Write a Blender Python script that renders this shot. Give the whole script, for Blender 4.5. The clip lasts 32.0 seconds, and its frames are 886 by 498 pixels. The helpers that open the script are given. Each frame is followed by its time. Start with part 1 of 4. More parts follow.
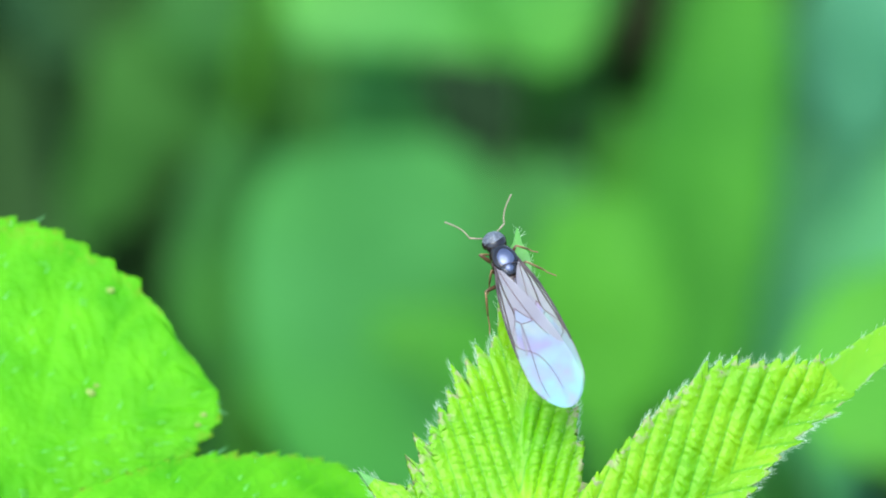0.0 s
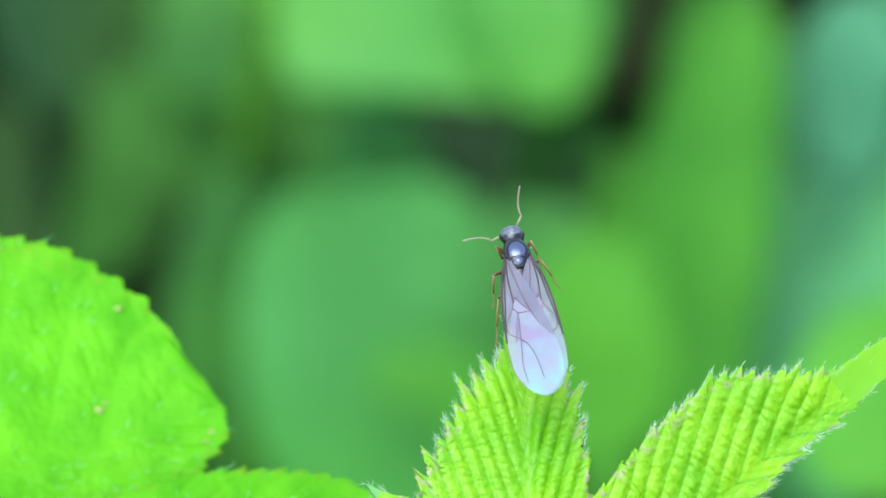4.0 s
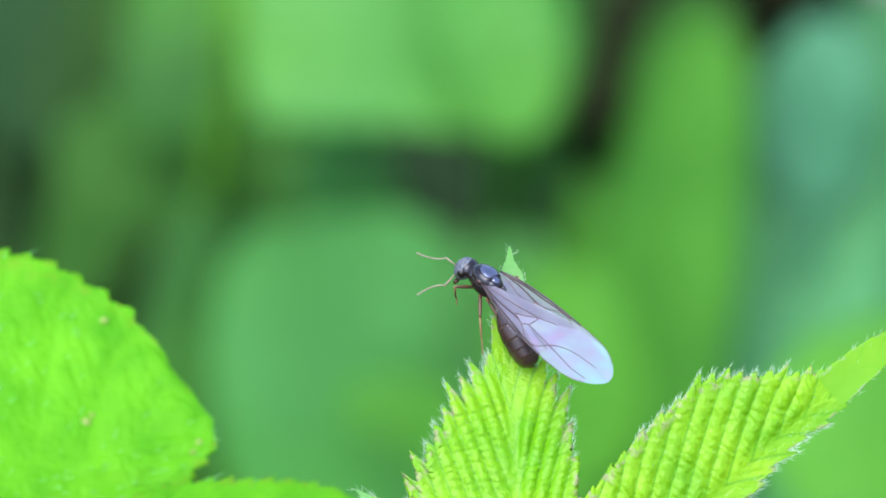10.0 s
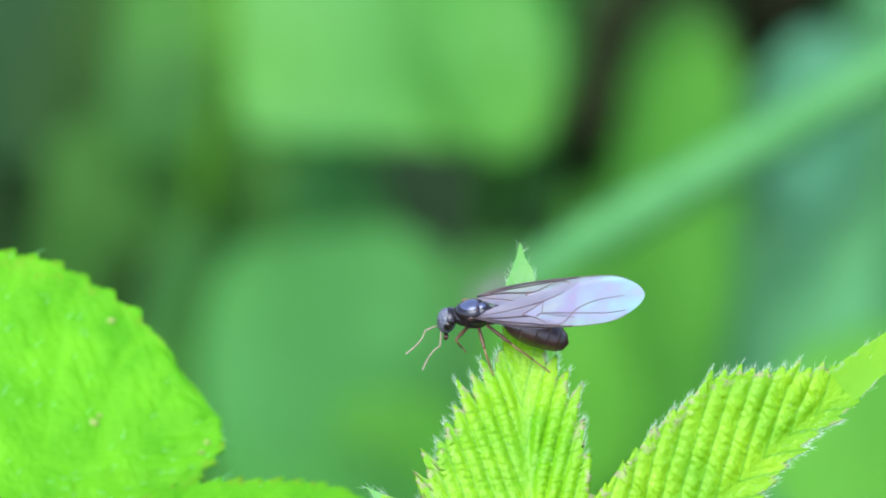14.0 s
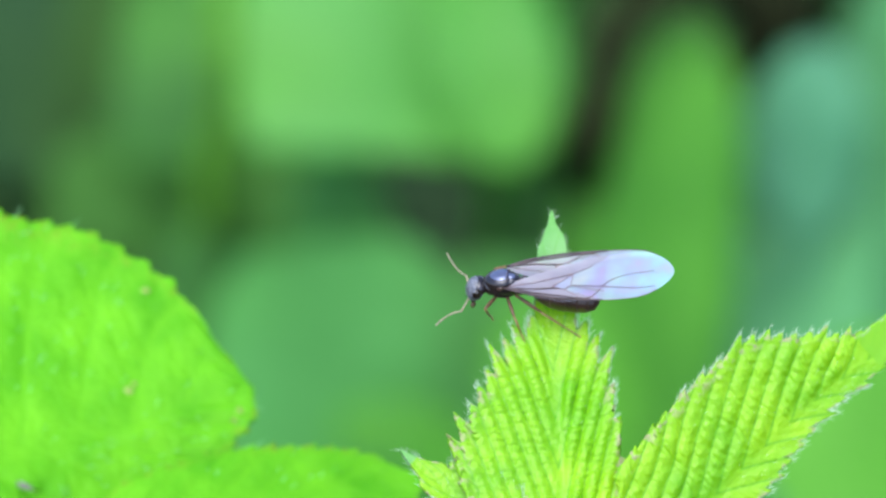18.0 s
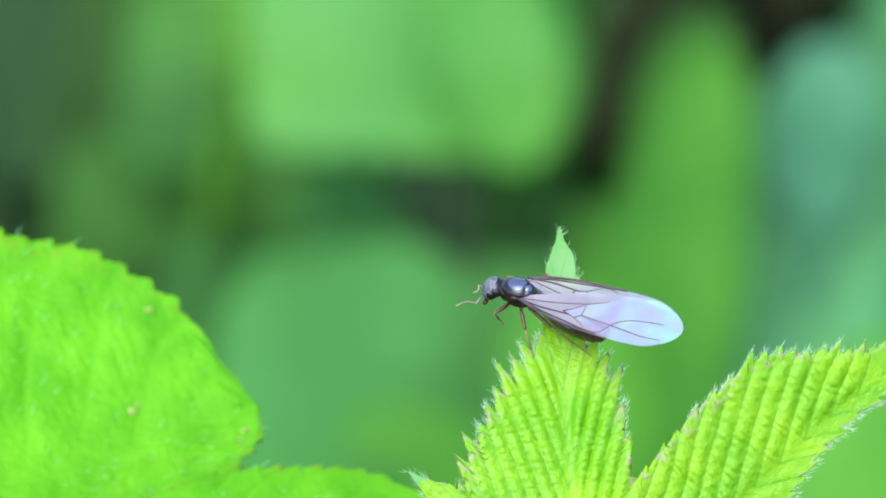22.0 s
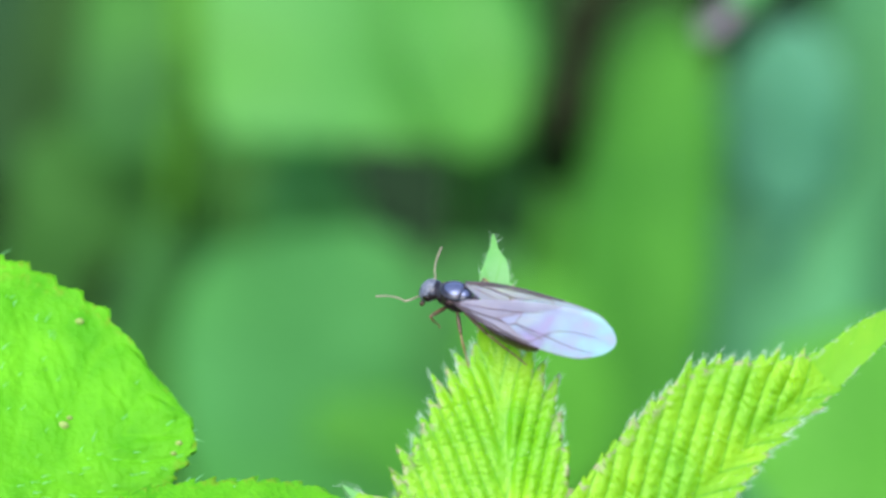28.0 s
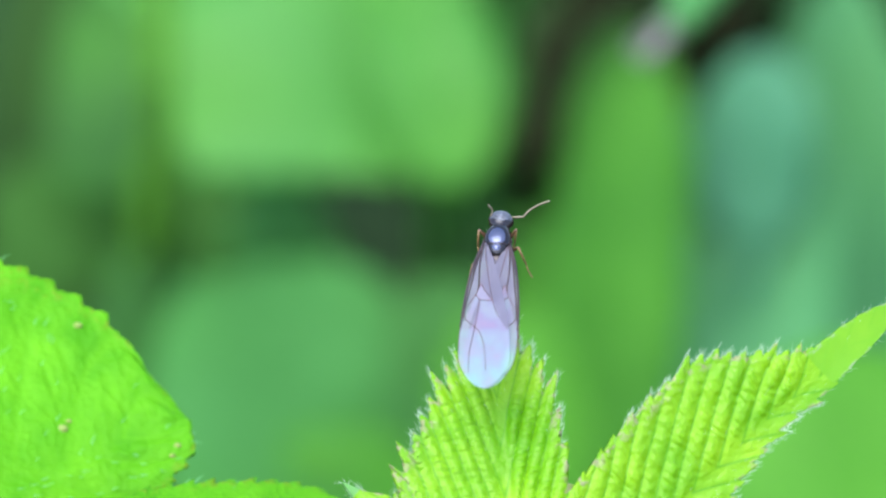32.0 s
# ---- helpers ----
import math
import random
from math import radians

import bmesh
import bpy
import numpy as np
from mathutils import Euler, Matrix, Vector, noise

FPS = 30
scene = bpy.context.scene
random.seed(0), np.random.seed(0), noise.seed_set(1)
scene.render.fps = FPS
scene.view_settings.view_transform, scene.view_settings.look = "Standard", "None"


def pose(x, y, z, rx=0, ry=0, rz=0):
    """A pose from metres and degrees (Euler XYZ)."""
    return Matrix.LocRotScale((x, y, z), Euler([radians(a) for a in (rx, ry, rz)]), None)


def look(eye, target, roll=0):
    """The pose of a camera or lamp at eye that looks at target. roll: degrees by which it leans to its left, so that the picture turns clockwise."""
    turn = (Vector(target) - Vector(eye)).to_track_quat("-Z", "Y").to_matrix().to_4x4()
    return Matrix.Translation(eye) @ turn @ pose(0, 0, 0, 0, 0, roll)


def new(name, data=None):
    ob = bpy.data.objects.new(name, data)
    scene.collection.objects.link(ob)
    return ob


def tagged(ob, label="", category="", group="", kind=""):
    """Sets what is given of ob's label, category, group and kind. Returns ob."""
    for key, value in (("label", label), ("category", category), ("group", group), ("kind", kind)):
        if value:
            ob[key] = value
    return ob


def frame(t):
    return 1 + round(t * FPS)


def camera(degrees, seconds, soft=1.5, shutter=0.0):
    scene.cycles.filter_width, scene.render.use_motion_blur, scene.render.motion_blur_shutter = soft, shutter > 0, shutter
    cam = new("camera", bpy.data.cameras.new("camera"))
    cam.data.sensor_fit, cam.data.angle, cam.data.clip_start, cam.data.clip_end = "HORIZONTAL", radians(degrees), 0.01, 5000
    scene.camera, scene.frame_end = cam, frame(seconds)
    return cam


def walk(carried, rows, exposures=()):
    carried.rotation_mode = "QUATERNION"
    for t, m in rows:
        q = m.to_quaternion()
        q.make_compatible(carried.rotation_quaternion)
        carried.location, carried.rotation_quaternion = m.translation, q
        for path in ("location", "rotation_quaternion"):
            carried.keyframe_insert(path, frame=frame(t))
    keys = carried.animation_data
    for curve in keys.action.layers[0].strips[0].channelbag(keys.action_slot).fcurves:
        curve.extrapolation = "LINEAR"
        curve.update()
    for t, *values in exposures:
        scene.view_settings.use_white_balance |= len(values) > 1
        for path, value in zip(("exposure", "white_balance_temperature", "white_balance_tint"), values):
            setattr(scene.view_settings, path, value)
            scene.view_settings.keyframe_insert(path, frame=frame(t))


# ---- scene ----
# camera: a long lens hand-held about 1.15 m from the leaf, looking down at 30 degrees
VIEW = pose(0, 0, 0.62, -30, 0, 0)          # view space: x right, y away, z up across the line of sight
MM = 0.001


def hold(x, y, z, pan, tilt, roll):
    """Camera pose in view space: millimetres and degrees."""
    return VIEW @ pose(x * MM, (y - 1146) * MM, z * MM, 90 - tilt, 0, -pan) @ pose(0, 0, 0, 0, 0, roll)


cam = camera(2.2, 32.0, soft=1.75, shutter=0.4)
cam.data.dof.use_dof = True
cam.data.dof.focus_distance = 1.146
cam.data.dof.aperture_fstop = 108.0
walk(cam, [
    (0, hold(6.37, 5.76, 10.97, -0.3009, 0.5578, 1.233)),
    (0.5, hold(6.93, 5.76, 10.95, -0.3044, 0.5665, 1.194)),
    (1, hold(7.03, 5.39, 11.18, -0.3102, 0.5643, 1.172)),
    (1.5, hold(6.74, 3.40, 10.15, -0.2866, 0.5107, 1.148)),
    (2, hold(5.95, 1.75, 9.64, -0.2531, 0.4845, 1.086)),
    (2.5, hold(5.45, 3.31, 8.63, -0.2370, 0.4324, 1.041)),
    (4.5, hold(4.99, -6.24, 6.24, -0.2088, 0.2895, 0.818)),
    (5, hold(2.89, -9.64, 4.97, -0.1130, 0.2239, 0.694)),
    (5.5, hold(2.75, -11.31, 3.52, -0.1107, 0.1558, 0.649)),
    (6, hold(1.54, -11.79, 2.46, -0.0507, 0.0999, 0.574)),
    (6.5, hold(1.51, -10.56, 1.80, -0.0308, 0.0593, 0.536)),
    (7, hold(2.80, -11.71, 2.85, -0.0872, 0.1041, 0.571)),
    (7.5, hold(3.41, -10.95, 3.58, -0.1186, 0.1344, 0.441)),
    (8, hold(2.32, -7.71, 3.28, -0.0789, 0.1177, 0.399)),
    (8.5, hold(1.67, -5.81, 3.22, -0.0584, 0.1191, 0.360)),
    (9, hold(1.57, -5.46, 3.05, -0.0422, 0.1102, 0.309)),
    (9.5, hold(2.24, -3.14, 3.14, -0.0716, 0.1100, 0.292)),
    (10, hold(2.77, -3.70, 3.27, -0.1021, 0.1222, 0.280)),
    (10.5, hold(2.84, -1.15, 3.05, -0.0946, 0.1103, 0.359)),
    (11, hold(0.90, 0.77, 3.10, -0.0227, 0.1232, 0.407)),
    (11.5, hold(0.70, 0.75, 2.24, -0.0144, 0.0840, 0.281)),
    (12, hold(1.05, -0.46, 1.74, -0.0262, 0.0563, 0.089)),
    (12.5, hold(1.06, -0.86, 1.35, -0.0250, 0.0331, 0.139)),
    (13, hold(1.02, -0.57, 1.27, -0.0253, 0.0297, 0.191)),
    (13.5, hold(1.85, -1.60, 1.32, -0.0631, 0.0283, 0.229)),
    (14, hold(-0.01, 0.89, 0.66, 0.0107, 0.0001, 0.070)),
    (14.5, hold(-0.90, -1.47, -0.09, 0.0515, -0.0351, 0.103)),
    (16.5, hold(-3.25, -8.92, -3.93, 0.0840, -0.1858, 0.184)),
    (17, hold(-4.99, -12.46, -5.30, 0.1366, -0.2354, 0.355)),
    (17.5, hold(-5.90, -17.22, -5.45, 0.1870, -0.2397, 0.509)),
    (18, hold(-4.63, -17.27, -5.85, 0.1571, -0.2379, 0.149)),
    (18.5, hold(-4.42, -18.50, -5.75, 0.1591, -0.2359, -0.298)),
    (19, hold(-4.48, -17.44, -6.00, 0.1431, -0.2645, -0.124)),
    (19.5, hold(-5.97, -14.96, -5.90, 0.1798, -0.2614, 0.250)),
    (20, hold(-6.01, -9.50, -5.21, 0.2069, -0.2343, 0.092)),
    (20.5, hold(-3.82, -7.60, -5.30, 0.1319, -0.2618, -0.286)),
    (21, hold(-3.22, -8.68, -4.36, 0.1030, -0.2138, -0.206)),
    (21.5, hold(-3.26, -4.89, -3.37, 0.0926, -0.1657, -0.106)),
    (22, hold(-4.08, -0.47, -3.55, 0.1151, -0.1711, -0.260)),
    (22.5, hold(-3.53, 3.64, -3.13, 0.1103, -0.1568, -0.378)),
    (23, hold(-3.31, 6.49, -1.98, 0.1101, -0.0992, -0.438)),
    (23.5, hold(-3.32, 7.87, -2.04, 0.1041, -0.0975, -0.298)),
    (24, hold(-1.86, 6.08, -2.03, 0.0432, -0.1001, -0.522)),
    (24.5, hold(-1.49, 7.89, -2.55, 0.0081, -0.1212, -0.616)),
    (26.5, hold(0.94, 19.88, 0.10, -0.1272, -0.0301, -0.597)),
    (27, hold(0.51, 19.95, -0.78, -0.0659, -0.0504, -0.823)),
    (27.5, hold(-0.66, 21.75, -0.93, 0.0698, -0.0528, -0.888)),
    (28, hold(0.29, 19.97, -0.51, 0.0649, -0.0395, -0.969)),
    (28.5, hold(1.09, 15.64, -1.43, 0.0798, -0.0852, -1.021)),
    (29, hold(0.37, 13.87, -2.39, 0.1144, -0.1336, -1.070)),
    (29.5, hold(-1.32, 13.09, -3.27, 0.1193, -0.1532, -1.232)),
    (30, hold(-1.55, 13.57, -3.49, 0.1617, -0.1645, -1.276)),
    (30.5, hold(-1.44, 14.32, -3.90, 0.1768, -0.1910, -1.263)),
    (31, hold(-2.02, 11.13, -4.14, 0.1965, -0.2042, -1.286)),
    (31.5, hold(-2.29, 12.77, -4.97, 0.2075, -0.2530, -1.370)),
    (32, hold(-3.55, 12.35, -5.09, 0.2626, -0.2666, -1.385)),
], exposures=[(0.0, 1.95, 6500, -2), (2.5, 1.95, 6500, -1), (6.0, 1.92, 6500, 5), (10.0, 1.9, 6500, 10), (32.0, 1.9, 6500, 10)])

# ---- light: bright overcast sky, weak wide sun ----
world = bpy.data.worlds.new("world")
scene.world = world
world.use_nodes = True
wn = world.node_tree
sky = wn.nodes.new("ShaderNodeTexSky")
sky.sky_type, sky.sun_disc = "NISHITA", False
sky.sun_elevation, sky.sun_rotation = radians(55), radians(200)
sky.air_density, sky.dust_density, sky.ozone_density = 1.0, 2.0, 1.5
wn.nodes["Background"].inputs["Strength"].default_value = 0.12
wn.links.new(sky.outputs[0], wn.nodes["Background"].inputs["Color"])
sun = new("sun", bpy.data.lights.new("sun", "SUN"))
sun.data.energy, sun.data.angle, sun.data.color = 1.0, radians(50), (1.0, 0.96, 0.88)
sun.matrix_world = look((-0.3, -0.5, 1.4), (0, 0, 0))


# ---- materials ----
def material(name):
    m = bpy.data.materials.new(name)
    m.use_nodes = True
    return m, m.node_tree.nodes, m.node_tree.links


def ramp(nodes, links, source, stops):
    r = nodes.new("ShaderNodeValToRGB")
    el = r.color_ramp.elements
    while len(el) < len(stops):
        el.new(0.5)
    for e, (p, c) in zip(el, stops):
        e.position, e.color = p, (*c, 1)
    links.new(source, r.inputs[0])
    return r


def leaf_material(name, dark, light, vein, through_light=0.35, rough=0.5, grain=900.0, tips=None, bump=0.15, gloss=0.3, height=0.0002, patch=None):
    """Leaf tissue: colour mottled at two scales, paler veins, light passing through the blade."""
    m, n, k = material(name)
    bsdf = n["Principled BSDF"]
    co = n.new("ShaderNodeTexCoord")
    big, small = n.new("ShaderNodeTexNoise"), n.new("ShaderNodeTexNoise")
    big.inputs["Scale"].default_value, small.inputs["Scale"].default_value = grain * 0.25, grain * 2.2
    big.inputs["Detail"].default_value = small.inputs["Detail"].default_value = 3
    for t in (big, small):
        k.new(co.outputs["Object"], t.inputs["Vector"])
    tone = ramp(n, k, big.outputs[0], [(0.3, dark), (0.7, light)])
    mixed = n.new("ShaderNodeMix")
    mixed.data_type = "RGBA"
    uv = n.new("ShaderNodeUVMap")
    split = n.new("ShaderNodeSeparateXYZ")
    k.new(uv.outputs[0], split.inputs[0])
    # a side vein lies wherever the first coordinate is whole; the second runs from midrib to margin
    near = n.new("ShaderNodeMath")
    near.operation = "PINGPONG"
    near.inputs[1].default_value = 0.5
    k.new(split.outputs[0], near.inputs[0])
    line = ramp(n, k, near.outputs[0], [(0.02, (0.7, 0.7, 0.7)), (0.12, (0, 0, 0))])
    k.new(line.outputs[0], mixed.inputs[0])
    k.new(tone.outputs[0], mixed.inputs[6])
    mixed.inputs[7].default_value = (*vein, 1)
    colour = mixed.outputs[2]
    if patch:
        wide = n.new("ShaderNodeTexNoise")
        wide.inputs["Scale"].default_value, wide.inputs["Detail"].default_value = 48, 1
        k.new(co.outputs["Object"], wide.inputs["Vector"])
        where = ramp(n, k, wide.outputs[0], [(0.42, (0, 0, 0)), (0.6, (1, 1, 1))])
        hue = n.new("ShaderNodeMix")
        hue.data_type = "RGBA"
        k.new(where.outputs[0], hue.inputs[0])
        k.new(colour, hue.inputs[6])
        hue.inputs[7].default_value = (*patch, 1)
        colour = hue.outputs[2]
    if tips:
        edge = ramp(n, k, split.outputs[1], [(0.84, (0, 0, 0)), (0.99, (1, 1, 1))])
        spots = ramp(n, k, small.outputs[0], [(0.5, (0, 0, 0)), (0.62, (1, 1, 1))])
        both = n.new("ShaderNodeMath")
        both.operation = "MULTIPLY"
        k.new(edge.outputs[0], both.inputs[0])
        k.new(spots.outputs[0], both.inputs[1])
        rim = n.new("ShaderNodeMix")
        rim.data_type = "RGBA"
        k.new(both.outputs[0], rim.inputs[0])
        k.new(colour, rim.inputs[6])
        rim.inputs[7].default_value = (*tips, 1)
        colour = rim.outputs[2]
    k.new(colour, bsdf.inputs["Base Color"])
    bsdf.inputs["Roughness"].default_value = rough
    bsdf.inputs["Specular IOR Level"].default_value = gloss
    bp = n.new("ShaderNodeBump")
    bp.inputs["Strength"].default_value, bp.inputs["Distance"].default_value = bump, height
    k.new(small.outputs[0], bp.inputs["Height"])
    k.new(bp.outputs[0], bsdf.inputs["Normal"])
    tr = n.new("ShaderNodeBsdfTranslucent")
    k.new(colour, tr.inputs["Color"])
    mix = n.new("ShaderNodeMixShader")
    mix.inputs[0].default_value = through_light
    k.new(bsdf.outputs[0], mix.inputs[1])
    k.new(tr.outputs[0], mix.inputs[2])
    k.new(mix.outputs[0], n["Material Output"].inputs["Surface"])
    return m


def plain_material(name, a, b, rough=0.5, scale=800.0, bump=0.2, gloss=0.5, depth=0.0002, index=1.5, sheen=(1, 1, 1), metal=0.0):
    m, n, k = material(name)
    bsdf = n["Principled BSDF"]
    co, noise_tex = n.new("ShaderNodeTexCoord"), n.new("ShaderNodeTexNoise")
    noise_tex.inputs["Scale"].default_value, noise_tex.inputs["Detail"].default_value = scale, 4
    k.new(co.outputs["Object"], noise_tex.inputs["Vector"])
    tone = ramp(n, k, noise_tex.outputs[0], [(0.3, a), (0.7, b)])
    k.new(tone.outputs[0], bsdf.inputs["Base Color"])
    bsdf.inputs["Roughness"].default_value = rough
    bsdf.inputs["Specular IOR Level"].default_value = gloss
    bsdf.inputs["IOR"].default_value = index
    bsdf.inputs["Metallic"].default_value = metal
    bsdf.inputs["Specular Tint"].default_value = (*sheen, 1)
    bp = n.new("ShaderNodeBump")
    bp.inputs["Strength"].default_value, bp.inputs["Distance"].default_value = bump, depth
    k.new(noise_tex.outputs[0], bp.inputs["Height"])
    k.new(bp.outputs[0], bsdf.inputs["Normal"])
    return m


def wing_material(name, film, clear, tint):
    """Thin clear membrane: mostly see-through, with a soft sheen of the sky and a thin film's colours."""
    m, n, k = material(name)
    bsdf = n["Principled BSDF"]
    co, noise_tex = n.new("ShaderNodeTexCoord"), n.new("ShaderNodeTexNoise")
    noise_tex.inputs["Scale"].default_value, noise_tex.inputs["Detail"].default_value = 620, 2
    k.new(co.outputs["Object"], noise_tex.inputs["Vector"])
    tone = ramp(n, k, noise_tex.outputs[0], [(0.3, tint[0]), (0.5, tint[1]), (0.7, tint[2])])
    k.new(tone.outputs[0], bsdf.inputs["Base Color"])
    bsdf.inputs["Roughness"].default_value = 0.32
    bsdf.inputs["Specular IOR Level"].default_value = 0.8
    if film:
        depth = n.new("ShaderNodeMapRange")
        depth.inputs[1].default_value, depth.inputs[2].default_value = 0.3, 0.7
        depth.inputs[3].default_value, depth.inputs[4].default_value = film * 0.85, film * 1.2
        k.new(noise_tex.outputs[0], depth.inputs[0])
        k.new(depth.outputs[0], bsdf.inputs["Thin Film Thickness"])
    bsdf.inputs["Thin Film IOR"].default_value = 1.45
    bp = n.new("ShaderNodeBump")
    bp.inputs["Strength"].default_value, bp.inputs["Distance"].default_value = 0.25, 0.0002
    k.new(noise_tex.outputs[0], bp.inputs["Height"])
    k.new(bp.outputs[0], bsdf.inputs["Normal"])
    # lilac towards the root, bluish towards the tip
    run, along = n.new("ShaderNodeSeparateXYZ"), n.new("ShaderNodeMapRange")
    k.new(co.outputs["Object"], run.inputs[0])
    k.new(run.outputs[0], along.inputs[0])
    along.inputs[1].default_value, along.inputs[2].default_value = -0.0050, -0.0092
    along.inputs[3].default_value, along.inputs[4].default_value = -0.22, 0.22
    shift = n.new("ShaderNodeMath")
    k.new(noise_tex.outputs[0], shift.inputs[0])
    k.new(along.outputs[0], shift.inputs[1])
    k.new(shift.outputs[0], tone.inputs[0])
    see = n.new("ShaderNodeBsdfTransparent")
    mix = n.new("ShaderNodeMixShader")
    mix.inputs[0].default_value = clear
    k.new(bsdf.outputs[0], mix.inputs[1])
    k.new(see.outputs[0], mix.inputs[2])
    k.new(mix.outputs[0], n["Material Output"].inputs["Surface"])
    return m


YOUNG = leaf_material("young_leaf", (0.13, 0.43, 0.005), (0.27, 0.57, 0.010), (0.09, 0.37, 0.006), 0.35, 0.38, 1200, (0.34, 0.36, 0.20), 0.7, 0.4)
SLEEK = leaf_material("young_leaf_end", (0.13, 0.44, 0.010), (0.25, 0.56, 0.022), (0.18, 0.50, 0.016), 0.38, 0.4, 700, (0.32, 0.46, 0.28), 0.3, 0.4)
BROAD = leaf_material("broad_leaf", (0.070, 0.36, 0.003), (0.14, 0.51, 0.011), (0.115, 0.46, 0.008), 0.35, 0.55, 1300, (0.17, 0.34, 0.015), 0.45, 0.2, 0.0004)
TIP = leaf_material("leaf_tip", (0.13, 0.41, 0.09), (0.21, 0.50, 0.18), (0.16, 0.45, 0.11), 0.4, 0.5, 1200, None, 0.3, 0.3)
RIBS = plain_material("leaf_vein", (0.10, 0.38, 0.008), (0.13, 0.43, 0.012), 0.5, 900)
PALE = leaf_material("pale_leaf", (0.045, 0.232, 0.022), (0.078, 0.315, 0.036), (0.074, 0.30, 0.036), 0.3, 0.5, 420, patch=(0.06, 0.28, 0.045))
TEAL = leaf_material("bluish_leaf", (0.036, 0.18, 0.036), (0.064, 0.265, 0.063), (0.062, 0.25, 0.058), 0.25, 0.55, 420, gloss=0.15, patch=(0.055, 0.25, 0.042))
# BLUE and SHEEN: the sky's reflection is mixed into the base colours
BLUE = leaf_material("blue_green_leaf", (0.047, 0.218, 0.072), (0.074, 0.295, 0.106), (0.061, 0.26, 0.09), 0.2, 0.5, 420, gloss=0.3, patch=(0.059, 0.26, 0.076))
SHEEN = leaf_material("sky_tinted_leaf", (0.044, 0.192, 0.096), (0.066, 0.248, 0.13), (0.054, 0.218, 0.112), 0.2, 0.5, 420, gloss=0.25)
# darkened copy of the leaf colours: shade is painted in
SHADE = leaf_material("shade_toned_leaf", (0.019, 0.062, 0.013), (0.040, 0.102, 0.022), (0.026, 0.06, 0.018), 0.15, 0.6, 120, gloss=0.05, patch=(0.018, 0.056, 0.022))
BRIGHT = leaf_material("bright_leaf", (0.048, 0.22, 0.014), (0.08, 0.31, 0.022), (0.08, 0.29, 0.03), 0.3, 0.55, 420, gloss=0.2)
GRASSY = leaf_material("yellowish_leaf", (0.034, 0.18, 0.014), (0.064, 0.27, 0.022), (0.06, 0.25, 0.025), 0.3, 0.55, 420, gloss=0.2)
# dark green that includes the low light at the back
DEEP = leaf_material("shade_deep_leaf", (0.026, 0.066, 0.021), (0.044, 0.106, 0.033), (0.042, 0.100, 0.034), 0.2, 0.6, 120, gloss=0.05)
DUSK = leaf_material("dusky_leaf", (0.034, 0.150, 0.026), (0.056, 0.22, 0.046), (0.05, 0.19, 0.04), 0.25, 0.55, 420, gloss=0.2, patch=(0.045, 0.19, 0.045))
# leaf green lowered to give the weak light deep in the thicket
GLOOM = leaf_material("shade_darkened_leaf", (0.026, 0.100, 0.016), (0.042, 0.145, 0.025), (0.04, 0.13, 0.025), 0.2, 0.6, 120, gloss=0.08)
# very dark brown: the shade of a small gap is put into it
GAP_BROWN = plain_material("brown_gap_shade", (0.012, 0.020, 0.006), (0.020, 0.030, 0.010), 0.9, 250, 0.3, 0.03)
# the shadow inside a foliage gap, given as a dark colour
GAP = plain_material("gap_shade", (0.014, 0.034, 0.015), (0.023, 0.049, 0.022), 0.9, 250, 0.3, 0.03)
MID = leaf_material("mid_leaf", (0.030, 0.135, 0.016), (0.055, 0.22, 0.03), (0.05, 0.19, 0.03), 0.25, 0.55, 420, gloss=0.15, patch=(0.03, 0.13, 0.025))
STALK = plain_material("green_stalk", (0.045, 0.195, 0.052), (0.066, 0.24, 0.072), 0.6, 500, 0.2, 0.2)
OLIVE = plain_material("olive_stem", (0.045, 0.17, 0.011), (0.065, 0.205, 0.016), 0.7, 300, 0.2, 0.15)
# canes' shade is put into this colour; the husk's stalk end shares it
BARK = plain_material("shade_toned_cane", (0.009, 0.012, 0.005), (0.015, 0.019, 0.008), 0.9, 250, 0.3, 0.03)
CANE = plain_material("green_cane", (0.06, 0.16, 0.03), (0.12, 0.20, 0.05), 0.5, 250)
FLECK = plain_material("pale_brown_speck", (0.16, 0.27, 0.04), (0.22, 0.30, 0.07), 0.6, 900)
SPIKE = plain_material("flower_spike", (0.10, 0.092, 0.098), (0.24, 0.23, 0.245), 0.6, 900)
HAIR = plain_material("leaf_hair", (0.36, 0.58, 0.40), (0.56, 0.74, 0.58), 0.4, 900)
# pale bluish colour of highlights on the broad leaf
GLINT = plain_material("bluish_leaf_glint", (0.15, 0.52, 0.16), (0.24, 0.60, 0.30), 0.35, 900)
HUSK = plain_material("dry_husk", (0.02, 0.02, 0.018), (0.34, 0.35, 0.33), 0.7, 1100, 0.5, 0.3)
SOIL = plain_material("soil", (0.02, 0.018, 0.012), (0.05, 0.04, 0.025), 0.9, 30, 0.6, 0.2, 0.01)
CHITIN = plain_material("black_chitin", (0.008, 0.006, 0.006), (0.016, 0.012, 0.012), 0.22, 1800, 0.2, 0.5, 0.00005, 1.55, (0.72, 0.8, 1.0))
BROWN = plain_material("brown_chitin", (0.018, 0.008, 0.006), (0.042, 0.019, 0.013), 0.36, 1200, 0.2, 0.5, 0.00005, 1.6, (0.85, 0.88, 1.0))
FEELER = plain_material("feeler_chitin", (0.20, 0.17, 0.125), (0.31, 0.27, 0.20), 0.45, 1500, 0.2, 0.4, 0.00005)
